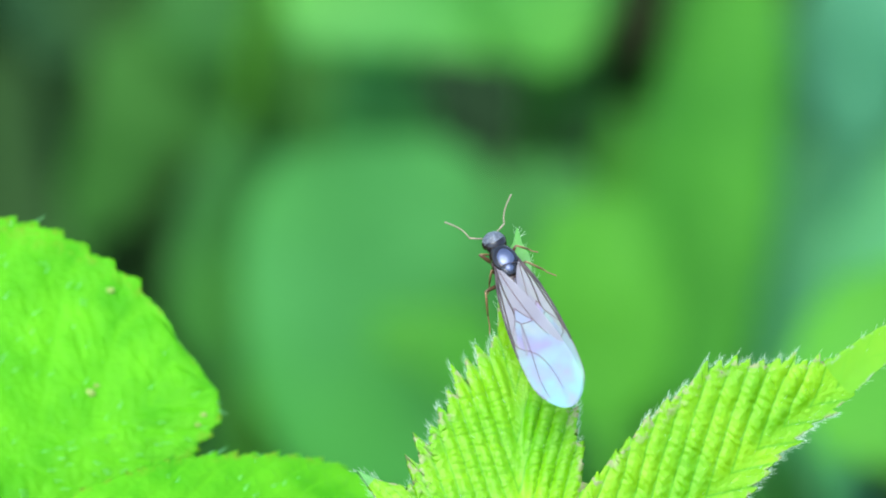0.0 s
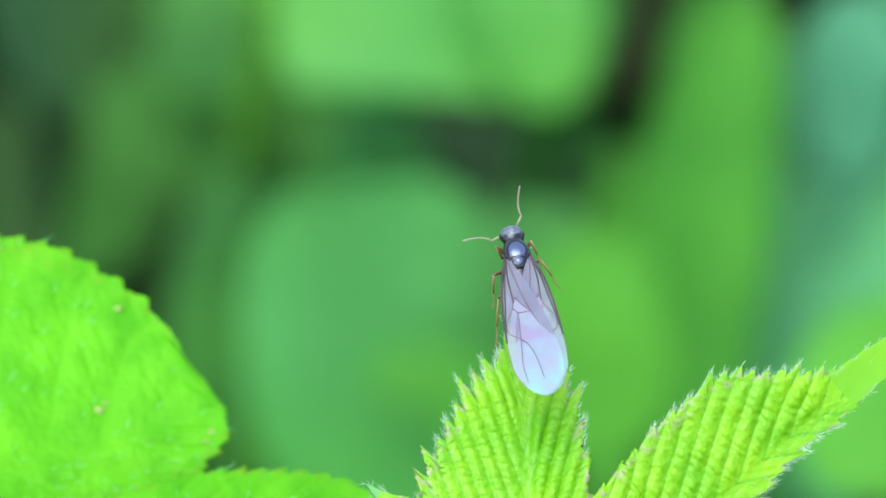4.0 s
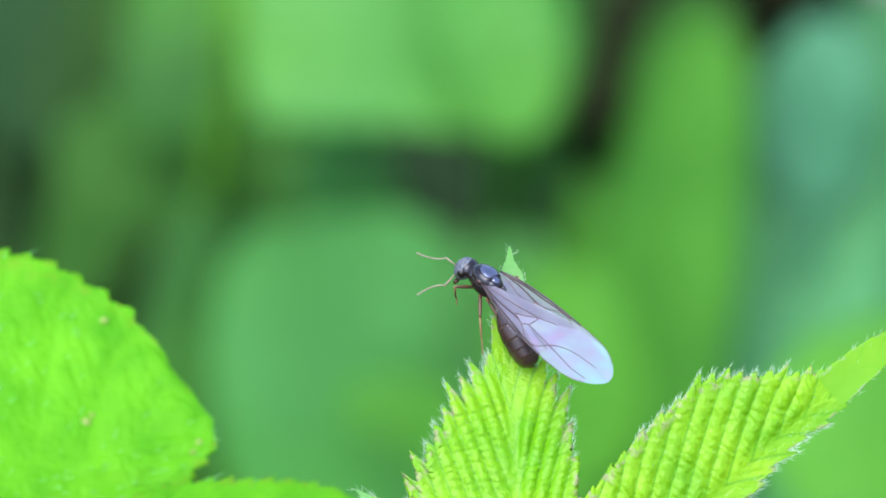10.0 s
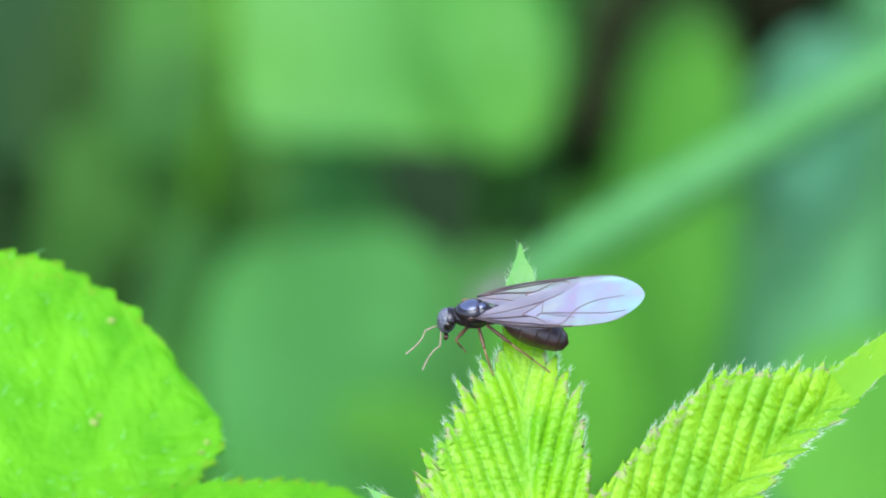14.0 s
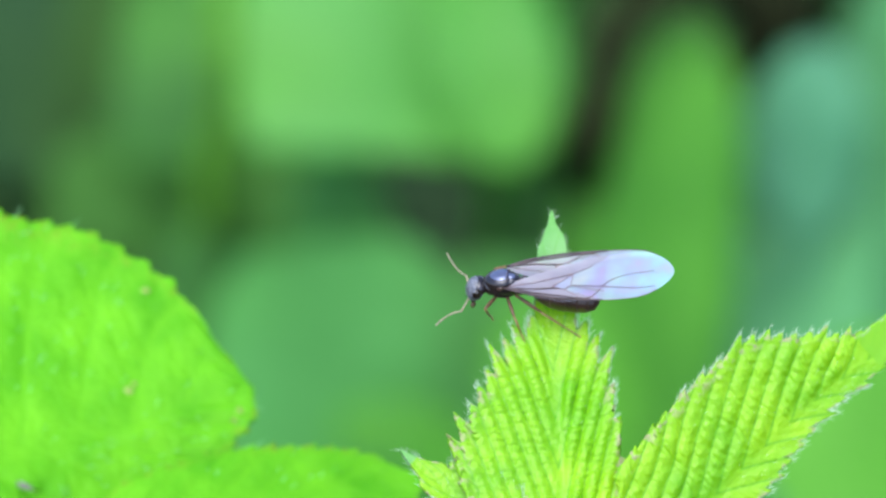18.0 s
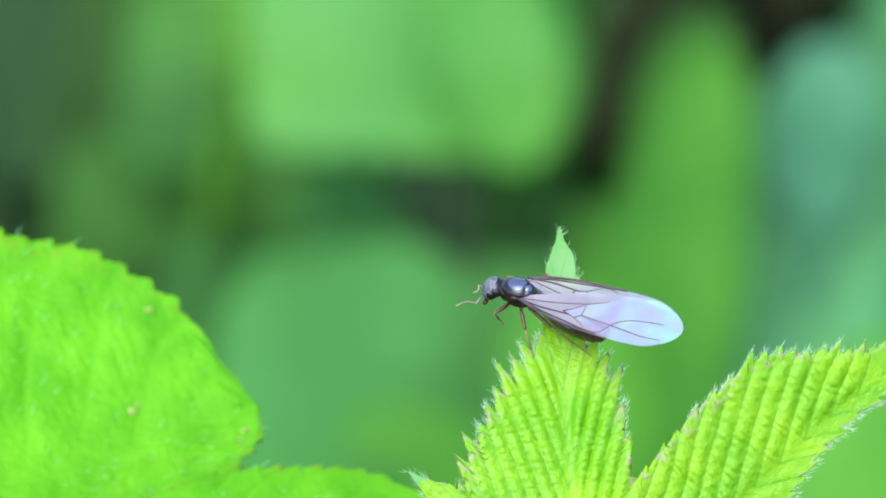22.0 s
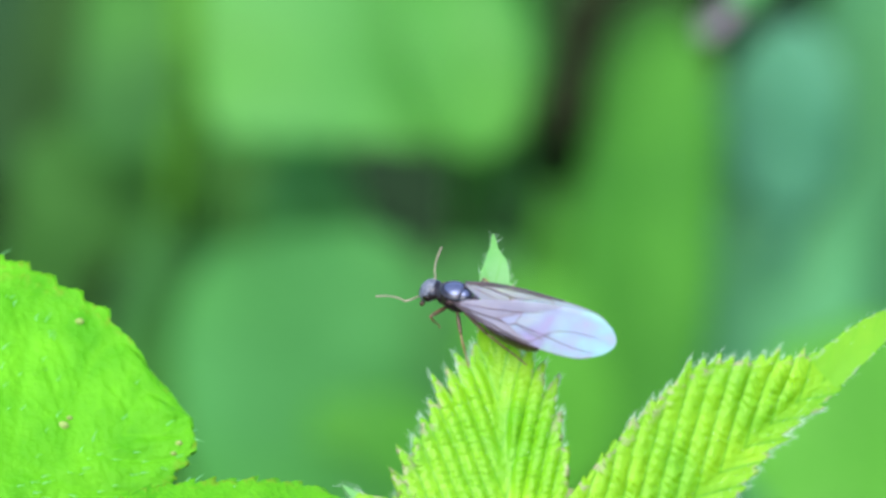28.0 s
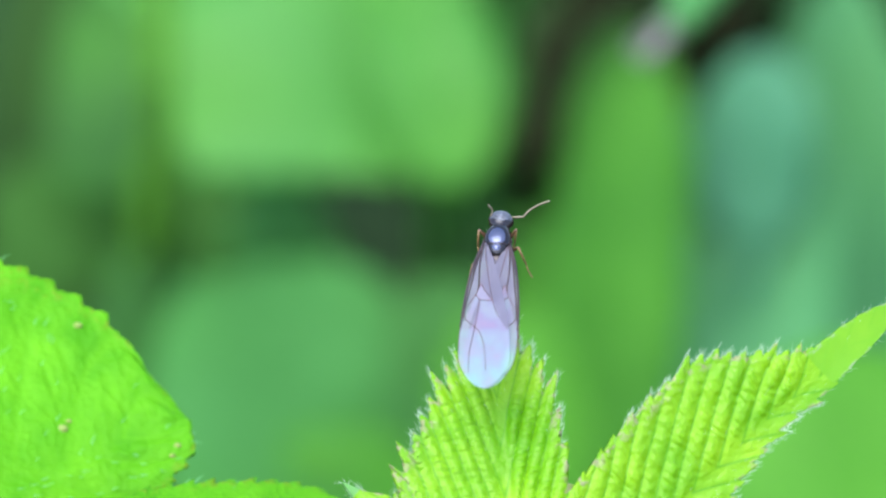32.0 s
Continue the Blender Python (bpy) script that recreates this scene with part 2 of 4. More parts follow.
# blue metallic colour for the sky mirrored on the black thorax
SKY_GLEAM = plain_material("sky_gleam", (0.09, 0.107, 0.185), (0.125, 0.148, 0.245), 0.27, 2500, 0.25, 0.4, 0.00004, 1.6, (0.8, 0.86, 1.0), 0.6)
SKULL = plain_material("grey_haired_chitin", (0.04, 0.046, 0.062), (0.16, 0.18, 0.235), 0.5, 6500, 0.7, 0.6, 0.00006, 1.5, (0.9, 0.95, 1.0), 0.2)
AMBER = plain_material("amber_chitin", (0.15, 0.09, 0.04), (0.26, 0.16, 0.075), 0.4, 1500, 0.2, 0.5, 0.00005)
UMBER = plain_material("umber_chitin", (0.05, 0.024, 0.014), (0.10, 0.05, 0.026), 0.4, 1500, 0.2, 0.5, 0.00005)
RUST = plain_material("rust_chitin", (0.10, 0.03, 0.016), (0.17, 0.055, 0.03), 0.4, 1500, 0.2, 0.5, 0.00005)
EYE = plain_material("eye_facets", (0.004, 0.003, 0.003), (0.010, 0.007, 0.007), 0.12, 6000, 0.3, 0.8, 0.00003)
WING = wing_material("wing_membrane", 330, 0.38, ((0.275, 0.24, 0.35), (0.27, 0.295, 0.40), (0.25, 0.38, 0.41)))
WING_ROOT = wing_material("wing_root_membrane", 0, 0.30, ((0.135, 0.13, 0.195), (0.165, 0.16, 0.235), (0.205, 0.195, 0.275)))
WING_CELL = wing_material("wing_lilac_cell", 300, 0.38, ((0.31, 0.275, 0.36), (0.30, 0.285, 0.38), (0.295, 0.30, 0.39)))
HINDWING = wing_material("hind_wing_membrane", 0, 0.6, ((0.16, 0.16, 0.25), (0.18, 0.19, 0.28), (0.2, 0.23, 0.3)))
RIM = plain_material("plate_rim", (0.07, 0.04, 0.03), (0.12, 0.08, 0.06), 0.4, 1200)
PALE_VEIN = plain_material("pale_wing_vein", (0.075, 0.045, 0.06), (0.12, 0.075, 0.085), 0.45, 1500)
VEIN = plain_material("wing_vein", (0.026, 0.018, 0.024), (0.055, 0.036, 0.042), 0.45, 1500)


# ---- builders ----
def part(name, bm, mat, parent=None, label=""):
    """One mesh object from a bmesh, under its thing."""
    me = bpy.data.meshes.new(name)
    bm.to_mesh(me)
    bm.free()
    for p in me.polygons:
        p.use_smooth = True
    me.materials.append(mat)
    ob = new(name, me)
    ob.parent = parent
    if label:
        tagged(ob, label)
    return ob


def sheet(name, verts, faces, uvs, mat, parent=None, label="", thick=0.0):
    """One mesh object from a grid of points, with a map for its veins."""
    me = bpy.data.meshes.new(name)
    me.from_pydata(verts, [], faces)
    layer = me.uv_layers.new(name="map").data
    if uvs is not None:
        for loop in me.loops:
            layer[loop.index].uv = uvs[loop.vertex_index]
    for p in me.polygons:
        p.use_smooth = True
    me.materials.append(mat)
    ob = new(name, me)
    ob.parent = parent
    if label:
        tagged(ob, label)
    if thick:
        s = ob.modifiers.new("thickness", "SOLIDIFY")
        s.thickness, s.offset = thick, 0
    return ob


def curve_points(points, count):
    """A smooth line through control points (Catmull-Rom)."""
    p = np.array(points, float)
    p = np.vstack([2 * p[0] - p[1], p, 2 * p[-1] - p[-2]])
    out = []
    for u in np.linspace(0, len(p) - 3 - 1e-6, count):
        i, f = int(u), u - int(u)
        a, b, c, d = p[i:i + 4]
        out.append(0.5 * (2 * b + (c - a) * f + (2 * a - 5 * b + 4 * c - d) * f * f + (3 * b - a - 3 * c + d) * f ** 3))
    return np.array(out)


def add_tube(bm, points, radii, sides=8, cap=True):
    """A round tapered tube along points, into bm."""
    pts = [Vector(p) for p in points]
    rings = []
    side = None
    for i, p in enumerate(pts):
        ahead = (pts[min(i + 1, len(pts) - 1)] - pts[max(i - 1, 0)]).normalized()
        side = ahead.orthogonal().normalized() if side is None else (side - ahead * side.dot(ahead)).normalized()
        other = ahead.cross(side)
        r = float(np.interp(i / (len(pts) - 1), np.linspace(0, 1, len(radii)), radii))
        rings.append([bm.verts.new(p + (side * math.cos(a) + other * math.sin(a)) * r) for a in np.linspace(0, 2 * math.pi, sides, endpoint=False)])
    for r0, r1 in zip(rings, rings[1:]):
        for j in range(sides):
            bm.faces.new((r0[j], r0[(j + 1) % sides], r1[(j + 1) % sides], r1[j]))
    if cap:
        bm.faces.new(rings[0][::-1])
        bm.faces.new(rings[-1])
    return bm


def tube(points, radii, sides=8):
    return add_tube(bmesh.new(), points, radii, sides)


def seen_at(points):
    """View-space millimetres to metres in the place."""
    return [VIEW @ (Vector(p) * MM) for p in points]


class Leaf:
    """The form of one leaf blade, in view-space millimetres: a rib, the widths on its two sides, pleats between side veins and a toothed margin."""

    def __init__(self, rib, left, right, face=(0, -1, 0.1), veins=9, slant=0.22, pleat=0.12, tooth=0.10, cup=0.0, quilt=0.0, lumps=0.0, wave=0.0, seed=0, double=1, trim=1.0, ns=120, nt=14, steep=0.0, smooth_band=((0, 0), (1, 0)), beads=11.0, even=False):
        self.count, self.nt, self.veins, self.tip_from, self.vein_end = ns, nt, veins, 0.86, 0.68 if steep else 0.93
        self.tip_mat = None
        self.rib = curve_points(rib, ns + 1)
        run = np.gradient(self.rib, axis=0)
        self.ahead = run / np.linalg.norm(run, axis=1)[:, None]
        self.side = np.cross(self.ahead, np.array(face, float))
        self.side /= np.linalg.norm(self.side, axis=1)[:, None]
        self.face = np.cross(self.side, self.ahead)
        s = np.linspace(0, 1, ns + 1)
        arc = np.concatenate([[0], np.cumsum(np.linalg.norm(np.diff(self.rib, axis=0), axis=1))])
        length = arc[-1]
        rng = random.Random(seed)
        jig = [rng.uniform(0.55, 1.5) for _ in range(64)]
        self.verts, self.uvs, self.faces = [], [], []
        for i in range(ns + 1):
            for j in range(-nt, nt + 1):
                t = j / nt
                a = abs(t)
                spread = left if t < 0 else right
                w = trim * float(np.interp(s[i], [p[0] for p in spread], [p[1] for p in spread]))
                q = ((arc[i] - steep * a * w) / length if steep else s[i] - slant * a) * veins + 40 + (0.35 if t < 0 else 0)
                edge = q * double
                f = edge - math.floor(edge)
                high = jig[int(edge) % 64]
                small = edge * 3 - math.floor(edge * 3)
                saw = ((f ** 1.4 if f < 0.8 else (1 - f) / 0.2 * 0.73) * high + 0.22 * small) * a ** 6 * (min(1.0, w / 0.75) * (1.0 if s[i] < 0.76 else max(0.12, 1 - (s[i] - 0.76) * 12)) if even else min(1.0, w / 1.5) ** 2)
                dome = abs(math.sin(math.pi * q)) ** 0.75 * min(1, a * 5) * (1 - 0.55 * a ** 6) * min(1.0, max(0.0, w - 0.9) / 1.6)
                dome *= min(1.0, max(0.0, (a * w - float(np.interp(s[i], [p[0] for p in smooth_band], [p[1] for p in smooth_band]))) / 0.35 + 0.1))
                bumps = dome * (quilt * math.sin(arc[i] * beads + 2.6 * math.floor(q) + 4.0 * noise.noise(Vector((q * 1.3, arc[i] * 1.5, seed)))) * (1.0 + 1.2 * noise.noise(Vector((q * 2.1, arc[i] * 1.1, seed + 9)))) + lumps * noise.noise(Vector((t * w * 0.9, s[i] * length * 0.9, seed))) + 0.5 * lumps * noise.noise(Vector((t * w * 2.3, s[i] * length * 2.3, seed))))
                up = pleat * dome + bumps + cup * w * a * a + wave * math.sin(s[i] * 7 + seed + t * 2) * a
                p = self.rib[i] + self.side[i] * (t * w + math.copysign(saw * tooth, t)) + self.ahead[i] * saw * tooth * 1.5 + self.face[i] * up
                self.verts.append(p)
                self.uvs.append((q, a))
        m = 2 * nt + 1
        for i in range(ns):
            for j in range(m - 1):
                k = i * m + j
                self.faces.append((k, k + 1, k + m + 1, k + m))

    def point(self, i, j):
        return self.verts[i * (2 * self.nt + 1) + j + self.nt]

    def blade(self, mat, parent, thick=0.15, label="", tip_mat=None, tip_from=0.86):
        ob = sheet("blade", seen_at(self.verts), self.faces, self.uvs, mat, parent, label, thick * MM)
        if tip_mat:
            ob.data.materials.append(tip_mat)
            m = 2 * self.nt
            for p in ob.data.polygons:
                if p.index // m > tip_from * self.count:
                    p.material_index = 1
        return ob

    def side_veins(self, mat, parent, radius):
        """The side veins, each from the midrib to the margin, lying in the folds."""
        for side, shift in ((-1, 0.35), (1, 0.0)):
            for n in range(1, self.veins + 1):
                pts = []
                for a in np.linspace(0.03, 0.93, 9):
                    j = int(round(side * a * self.nt))
                    column = [self.uvs[i * (2 * self.nt + 1) + j + self.nt][0] for i in range(self.count + 1)]
                    i = int(np.argmin(np.abs(np.array(column) - 40 - n)))
                    if 0.02 * self.count < i < self.vein_end * self.count and abs(column[i] - 40 - n) < 0.1:
                        pts.append(Vector(self.point(i, j)) - Vector(self.face[i]) * radius * 0.4)
                if len(pts) > 3:
                    part("side_vein", tube(seen_at(pts), [radius * MM, radius * 0.4 * MM], 5), mat, parent)

    def midrib(self, mat, parent, r0=0.25, r1=0.05):
        pts = [p - f * r0 * 0.3 for p, f in zip(self.rib[::3], self.face[::3])]
        return part("midrib", tube(seen_at(pts), [r0 * MM, r1 * MM], 6), mat, parent)

    def hairs(self, parent, count, size, seed, edge_share=0.75, thick=1.0, mat=None):
        """Fine pale hairs along the margin and on the blade; also strands coloured as glints."""
        rng = random.Random(seed)
        bm = bmesh.new()
        for _ in range(count):
            i = rng.randrange(self.count // 3, self.count + 1)
            j = rng.choice((-self.nt, self.nt)) if rng.random() < edge_share else rng.randrange(-self.nt, self.nt + 1)
            if i > 0.7 * self.count and rng.random() < 0.9:
                continue
            p = Vector(self.point(i, j))
            sign = 1 if j > 0 else -1
            way = Vector(self.side[i]) * sign * rng.uniform(0.1, 0.9) + Vector(self.ahead[i]) * rng.uniform(0.1, 1.0) + Vector(self.face[i]) * rng.uniform(0.0, 0.7)
            way = way.normalized() * size * rng.uniform(0.4, 1.2)
            bend = Vector(self.ahead[i]) * size * 0.25
            add_tube(bm, seen_at([p, p + way * 0.55, p + way + bend]), [0.011 * thick * MM, 0.008 * thick * MM, 0.003 * MM], 3, False)
        return tagged(part("hairs_and_glints", bm, mat or HAIR, parent, "fine pale hairs and glints"), kind="stuff")


def leaf_thing(name, label, mat, forms, petioles, stem_mat=CANE, group="", thick=0.15, category="leaf", rib_r=0.25, vein_r=0.0, tip_mat=None):
    """A leaf of one or more leaflets on its stalk; the stalk goes down to its cane."""
    root = new(name)
    for form in forms:
        form.blade(mat, root, thick, tip_mat=form.tip_mat or tip_mat, tip_from=form.tip_from)
        if vein_r:
            form.side_veins(RIBS, root, vein_r)
        form.midrib(mat, root, rib_r)
    for pts, r0, r1 in petioles:
        part("petiole", tube(curve_points(seen_at(pts), 16), [r0 * MM, r1 * MM], 8), stem_mat, root)
    return tagged(root, label, category, group)


def down(p, dx=0.0, dy=0.0):
    """View-space millimetres of the spot on the ground under p, shifted in metres."""
    w = VIEW @ (Vector(p) * MM)
    return tuple((VIEW.inverted() @ Vector((w.x + dx, w.y + dy, -0.01))) / MM)


# ---- ground ----
bm = bmesh.new()
bmesh.ops.create_grid(bm, x_segments=40, y_segments=40, size=1.0)
for v in bm.verts:
    v.co *= 1.0 + 60.0 * max(abs(v.co.x), abs(v.co.y)) ** 3
    v.co.z = 0.02 * noise.noise(v.co * 2.0) if v.co.length < 4 else 0.0
tagged(part("ground", bm, SOIL), "dark leaf-littered soil under the brambles", "ground", kind="structure")

# ---- the bramble leaf that carries the insect ----
JOIN = (6.0, -3.0, -17.6)
centre = Leaf([(4.9, -2.9, -16.8), (4.5, -1.4, -11.6), (4.22, -0.2, -7.15), (4.08, 0.7, -3.8), (4.03, 1.9, 0.94)],
              [(0, 0.2), (0.08, 4.2), (0.18, 5.6), (0.29, 5.4), (0.42, 3.95), (0.54, 2.45), (0.61, 1.6), (0.67, 1.1), (0.73, 0.95), (0.86, 0.74), (0.89, 0.70), (0.917, 0.58), (0.947, 0.36), (0.965, 0.19), (0.985, 0.13), (1, 0.04)],
              [(0, 0.2), (0.08, 2.7), (0.18, 3.2), (0.29, 3.15), (0.42, 2.75), (0.54, 2.1), (0.61, 1.55), (0.67, 1.2), (0.73, 1.15), (0.86, 0.88), (0.89, 0.82), (0.917, 0.70), (0.947, 0.47), (0.965, 0.24), (0.985, 0.15), (1, 0.04)],
              face=(0.05, -1, 0.25), veins=7, steep=3.6, pleat=0.34, tooth=0.75, cup=0.10, quilt=0.032, lumps=0.12, seed=3, double=1.0, trim=0.9, ns=300, nt=26, smooth_band=((0, 0.1), (0.35, 0.12), (0.5, 0.35), (0.6, 0.75), (0.7, 1.5)), beads=16.0)
right = Leaf([(6.9, -2.6, -16.9), (9.1, -2.3, -15.9), (11.9, -1.9, -13.9), (14.2, -1.6, -11.7), (16.5, -1.3, -9.5), (18.2, -1.0, -8.0), (19.9, -0.8, -6.7), (21.8, -0.5, -4.8), (24.2, 0.3, -2.8)],
             [(0, 0.2), (0.06, 2.5), (0.125, 4.2), (0.25, 5.0), (0.375, 5.1), (0.5, 5.0), (0.57, 4.15), (0.625, 3.2), (0.70, 2.2), (0.75, 1.65), (0.79, 1.3), (0.875, 1.0), (0.92, 0.8), (0.97, 0.4), (1, 0.02)],
             [(0, 0.2), (0.125, 1.8), (0.25, 1.8), (0.375, 1.3), (0.5, 0.75), (0.625, 0.65), (0.75, 0.65), (0.875, 0.8), (0.92, 0.7), (0.97, 0.4), (1, 0.02)],
             face=(0.15, -1, -0.05), veins=13, steep=1.7, pleat=0.22, tooth=0.42, cup=0.05, quilt=0.03, lumps=0.14, seed=8, double=1.4, trim=0.95, ns=340, nt=28, smooth_band=((0, 0.1), (0.5, 0.15), (0.7, 0.3), (0.8, 1.2), (1, 3)), beads=16.0, even=True)
right.tip_from, right.tip_mat = 0.77, SLEEK
third = Leaf([(6.0, -2.8, -17.4), (2.2, -2.4, -15.4), (-1.0, -1.9, -13.2), (-3.6, -1.5, -11.15)],
             [(0, 0.2), (0.2, 1.5), (0.5, 1.35), (0.75, 0.72), (0.9, 0.28), (1, 0.02)], [(0, 0.2), (0.2, 1.6), (0.5, 1.7), (0.75, 0.8), (0.9, 0.28), (1, 0.02)],
             face=(0, -1, 0.3), veins=8, slant=0.24, pleat=0.4, tooth=0.45, cup=0.25, quilt=0.03, lumps=0.12, seed=5, ns=140, nt=16, even=True)
third.tip_from = 0.9
CANE_TOP = (14, 14, -62)
young = leaf_thing("bramble_leaf", "young bright-green bramble leaf with toothed, pleated, finely hairy leaflets", YOUNG, [centre, right, third],
                   [([JOIN, (7, 0, -27), (10, 8, -45), CANE_TOP], 0.55, 0.9)], thick=0.18, rib_r=0.16, vein_r=0.045, tip_mat=TIP)
centre.hairs(young, 1300, 0.34, 1, 0.8, 0.9)
centre.hairs(young, 900, 0.15, 11, 0.0, 0.9)
right.hairs(young, 1300, 0.32, 2, 0.8, 0.9)
right.hairs(young, 900, 0.15, 12, 0.0, 0.9)
third.hairs(young, 900, 0.42, 3, 0.75, 1.1)

# ---- the broad leaf beside it ----
broad = Leaf([(-29.3, 37.0, -13.5), (-22.3, 40.0, -11.4), (-16.5, 42.0, -9.7), (-11.3, 43.0, -8.1)],
             [(0, 0.3), (0.05, 6), (0.15, 10.5), (0.25, 13.0), (0.35, 14.0), (0.45, 13.6), (0.55, 12.2), (0.65, 11.2), (0.70, 10.4), (0.75, 9.4), (0.80, 8.25), (0.84, 7.3), (0.87, 6.5), (0.90, 5.3), (0.92, 3.9), (0.94, 2.6), (0.96, 1.65), (0.98, 0.9), (1, 0.03)],
             [(0, 0.3), (0.1, 5.5), (0.3, 7.5), (0.5, 6.0), (0.7, 4.0), (0.80, 3.2), (0.85, 2.8), (0.90, 2.3), (0.93, 2.0), (0.96, 1.75), (0.98, 1.2), (1, 0.03)],
             face=(0.08, -1, 0.42), veins=6, slant=0.32, pleat=0.2, tooth=0.3, cup=-0.01, lumps=0.2, wave=0.2, seed=12, double=3, ns=260, nt=32)
broad_low = Leaf([(-20.3, 30.0, -15.8), (-13.4, 33.0, -14.4), (-7.7, 36.0, -13.5), (-2.2, 40.0, -12.8)],
                 [(0, 0.3), (0.15, 2.4), (0.4, 3.2), (0.6, 2.8), (0.75, 2.4), (0.86, 1.7), (0.94, 0.6), (1, 0.03)],
                 [(0, 0.3), (0.2, 5), (0.5, 6), (0.8, 3.6), (1, 0.03)],
                 face=(0.1, -1, 0.6), veins=8, slant=0.25, pleat=0.1, tooth=0.4, cup=0.02, lumps=0.07, seed=14, double=2, ns=150, nt=16)
CANE_SIDE = (-35, 48, -70)
broad_leaf = leaf_thing("broad_bramble_leaf", "broad bright-green bramble leaf with small teeth and brown specks", BROAD, [broad, broad_low],
                        [([(-29.3, 37.0, -13.5), (-32, 38, -25), CANE_SIDE], 0.6, 0.9), ([(-20.3, 30.0, -15.8), (-27, 31, -20), (-31.6, 32.5, -23)], 0.4, 0.6)], thick=0.2, rib_r=0.18, vein_r=0.07)

# hair-shaped strands that stand for glossy glints, painted pale bluish
broad.hairs(broad_leaf, 260, 0.6, 4, 0.0, 2.6, GLINT)
broad_low.hairs(broad_leaf, 60, 0.5, 6, 0.0, 3.0, GLINT)
for i, j, r in ((203, -25, 0.17), (163, -5, 0.22), (170, -6, 0.12), (243, 18, 0.14), (236, 22, 0.12)):
    bm = bmesh.new()
    bmesh.ops.create_uvsphere(bm, u_segments=10, v_segments=6, radius=1.0)
    for v in bm.verts:
        v.co = VIEW @ ((Vector(broad.point(i, j)) + Vector((v.co.x * r * 1.5, v.co.y * 0.12 - 0.12, v.co.z * r))) * MM)
    part("speck", bm, FLECK, broad_leaf, "small pale-brown speck")

# a dry husk fallen on it
husk = new("seed_husk")
bm = bmesh.new()
bmesh.ops.create_uvsphere(bm, u_segments=14, v_segments=10, radius=1.0)
for v in bm.verts:
    along = Vector((0.93, 0.1, -0.36)) * v.co.x * 0.50
    v.co = VIEW @ ((Vector((-23.06, 37.80, -13.28)) + along + Vector((0.36, 0, 0.93)) * v.co.y * 0.17 * (1 - 0.3 * v.co.x) + Vector((0, 1, 0)) * v.co.z * 0.2) * MM)
part("shell", bm, HUSK, husk)
part("stalk_end", tube(seen_at([(-22.61, 37.75, -13.45), (-22.41, 37.73, -13.52), (-22.21, 37.70, -13.52)]), [0.07 * MM, 0.05 * MM, 0.02 * MM], 6), BARK, husk)
tagged(husk, "small grey dry husk lying on the broad leaf", "husk")

# canes down to the ground
for top, dx, dy in ((CANE_TOP, 0.06, 0.05), (CANE_SIDE, -0.05, 0.08)):
    foot = down(top, dx, dy)
    cane = new("bramble_cane")
    mid = tuple(a * 0.5 + b * 0.5 + c for a, b, c in zip(top, foot, (12, -15, 10)))
    run = curve_points(seen_at([foot, mid, top]), 24)
    part("stem", tube(run, [3.2 * MM, 1.1 * MM], 10), CANE, cane)
    for n, p in enumerate(run[2:-1]):
        out = Vector((math.cos(n * 2.4), math.sin(n * 2.4), 0))
        part("prickle", tube([Vector(p) + out * 1.0 * MM, Vector(p) + out * 3.6 * MM + Vector((0, 0, -0.4 * MM)), Vector(p) + out * 5.2 * MM + Vector((0, 0, -1.6 * MM))], [0.9 * MM, 0.5 * MM, 0.05 * MM], 6), CANE, cane)
    tagged(cane, "thin green bramble cane rising from the ground", "cane", "bramble canes")

# ---- foliage behind, thrown far out of focus ----
def behind(label, mat, rib, width, face=(0, -1, 0.2), seed=0, lobes=((0, 0.05), (0.12, 0.6), (0.32, 1.0), (0.6, 0.86), (0.82, 0.5), (0.94, 0.2), (1, 0.01)), cup=0.03):
    """One leaf of the thicket behind, on a stalk that bends down to its cane."""
    spread = [(s, w * width) for s, w in lobes]
    form = Leaf(rib, spread, spread, face=face, veins=8, slant=0.25, pleat=0.3, tooth=0.7, cup=cup, wave=0.4, seed=seed, ns=48, nt=8)
    base = Vector(rib[0])
    back = base + Vector((random.uniform(-6, 6), 18, -20))
    foot = Vector(down(base + Vector((0, 70, 0)), random.uniform(-0.05, 0.05), random.uniform(0.02, 0.1)))
    return leaf_thing("thicket_leaf", label, mat, [form], [([base, back, back * 0.6 + foot * 0.4 + Vector((0, 12, 0)), foot], 1.0, 2.0)], mat, group="thicket leaves", thick=0.25, rib_r=0.5)


ROUND = ((0, 0.3), (0.12, 0.8), (0.35, 1.0), (0.7, 1.0), (0.85, 0.88), (0.94, 0.62), (1, 0.1))
SQUARE = ((0, 0.3), (0.12, 0.85), (0.35, 1.0), (0.75, 1.0), (0.9, 0.9), (0.96, 0.68), (1, 0.1))
BLUNT = ((0, 0.25), (0.15, 0.8), (0.4, 1.0), (0.7, 0.95), (0.88, 0.66), (0.96, 0.32), (1, 0.02))
behind("large pale-green bramble leaf behind", PALE, [(9.5, 602.0, 12.4), (2.2, 601.0, 15.4), (-6.9, 600.0, 16.4), (-16.6, 600.0, 15.3)], 8.0, face=(0.1, -1, 0.4), seed=21, lobes=SQUARE)
behind("large pale-green bramble leaf behind", PALE, [(11.8, 614.0, 29.0), (-0.9, 613.0, 26.4), (-12.2, 612.0, 25.9), (-20.9, 612.0, 24.6)], 6.5, face=(0.1, -1, 0.4), seed=22, lobes=BLUNT)
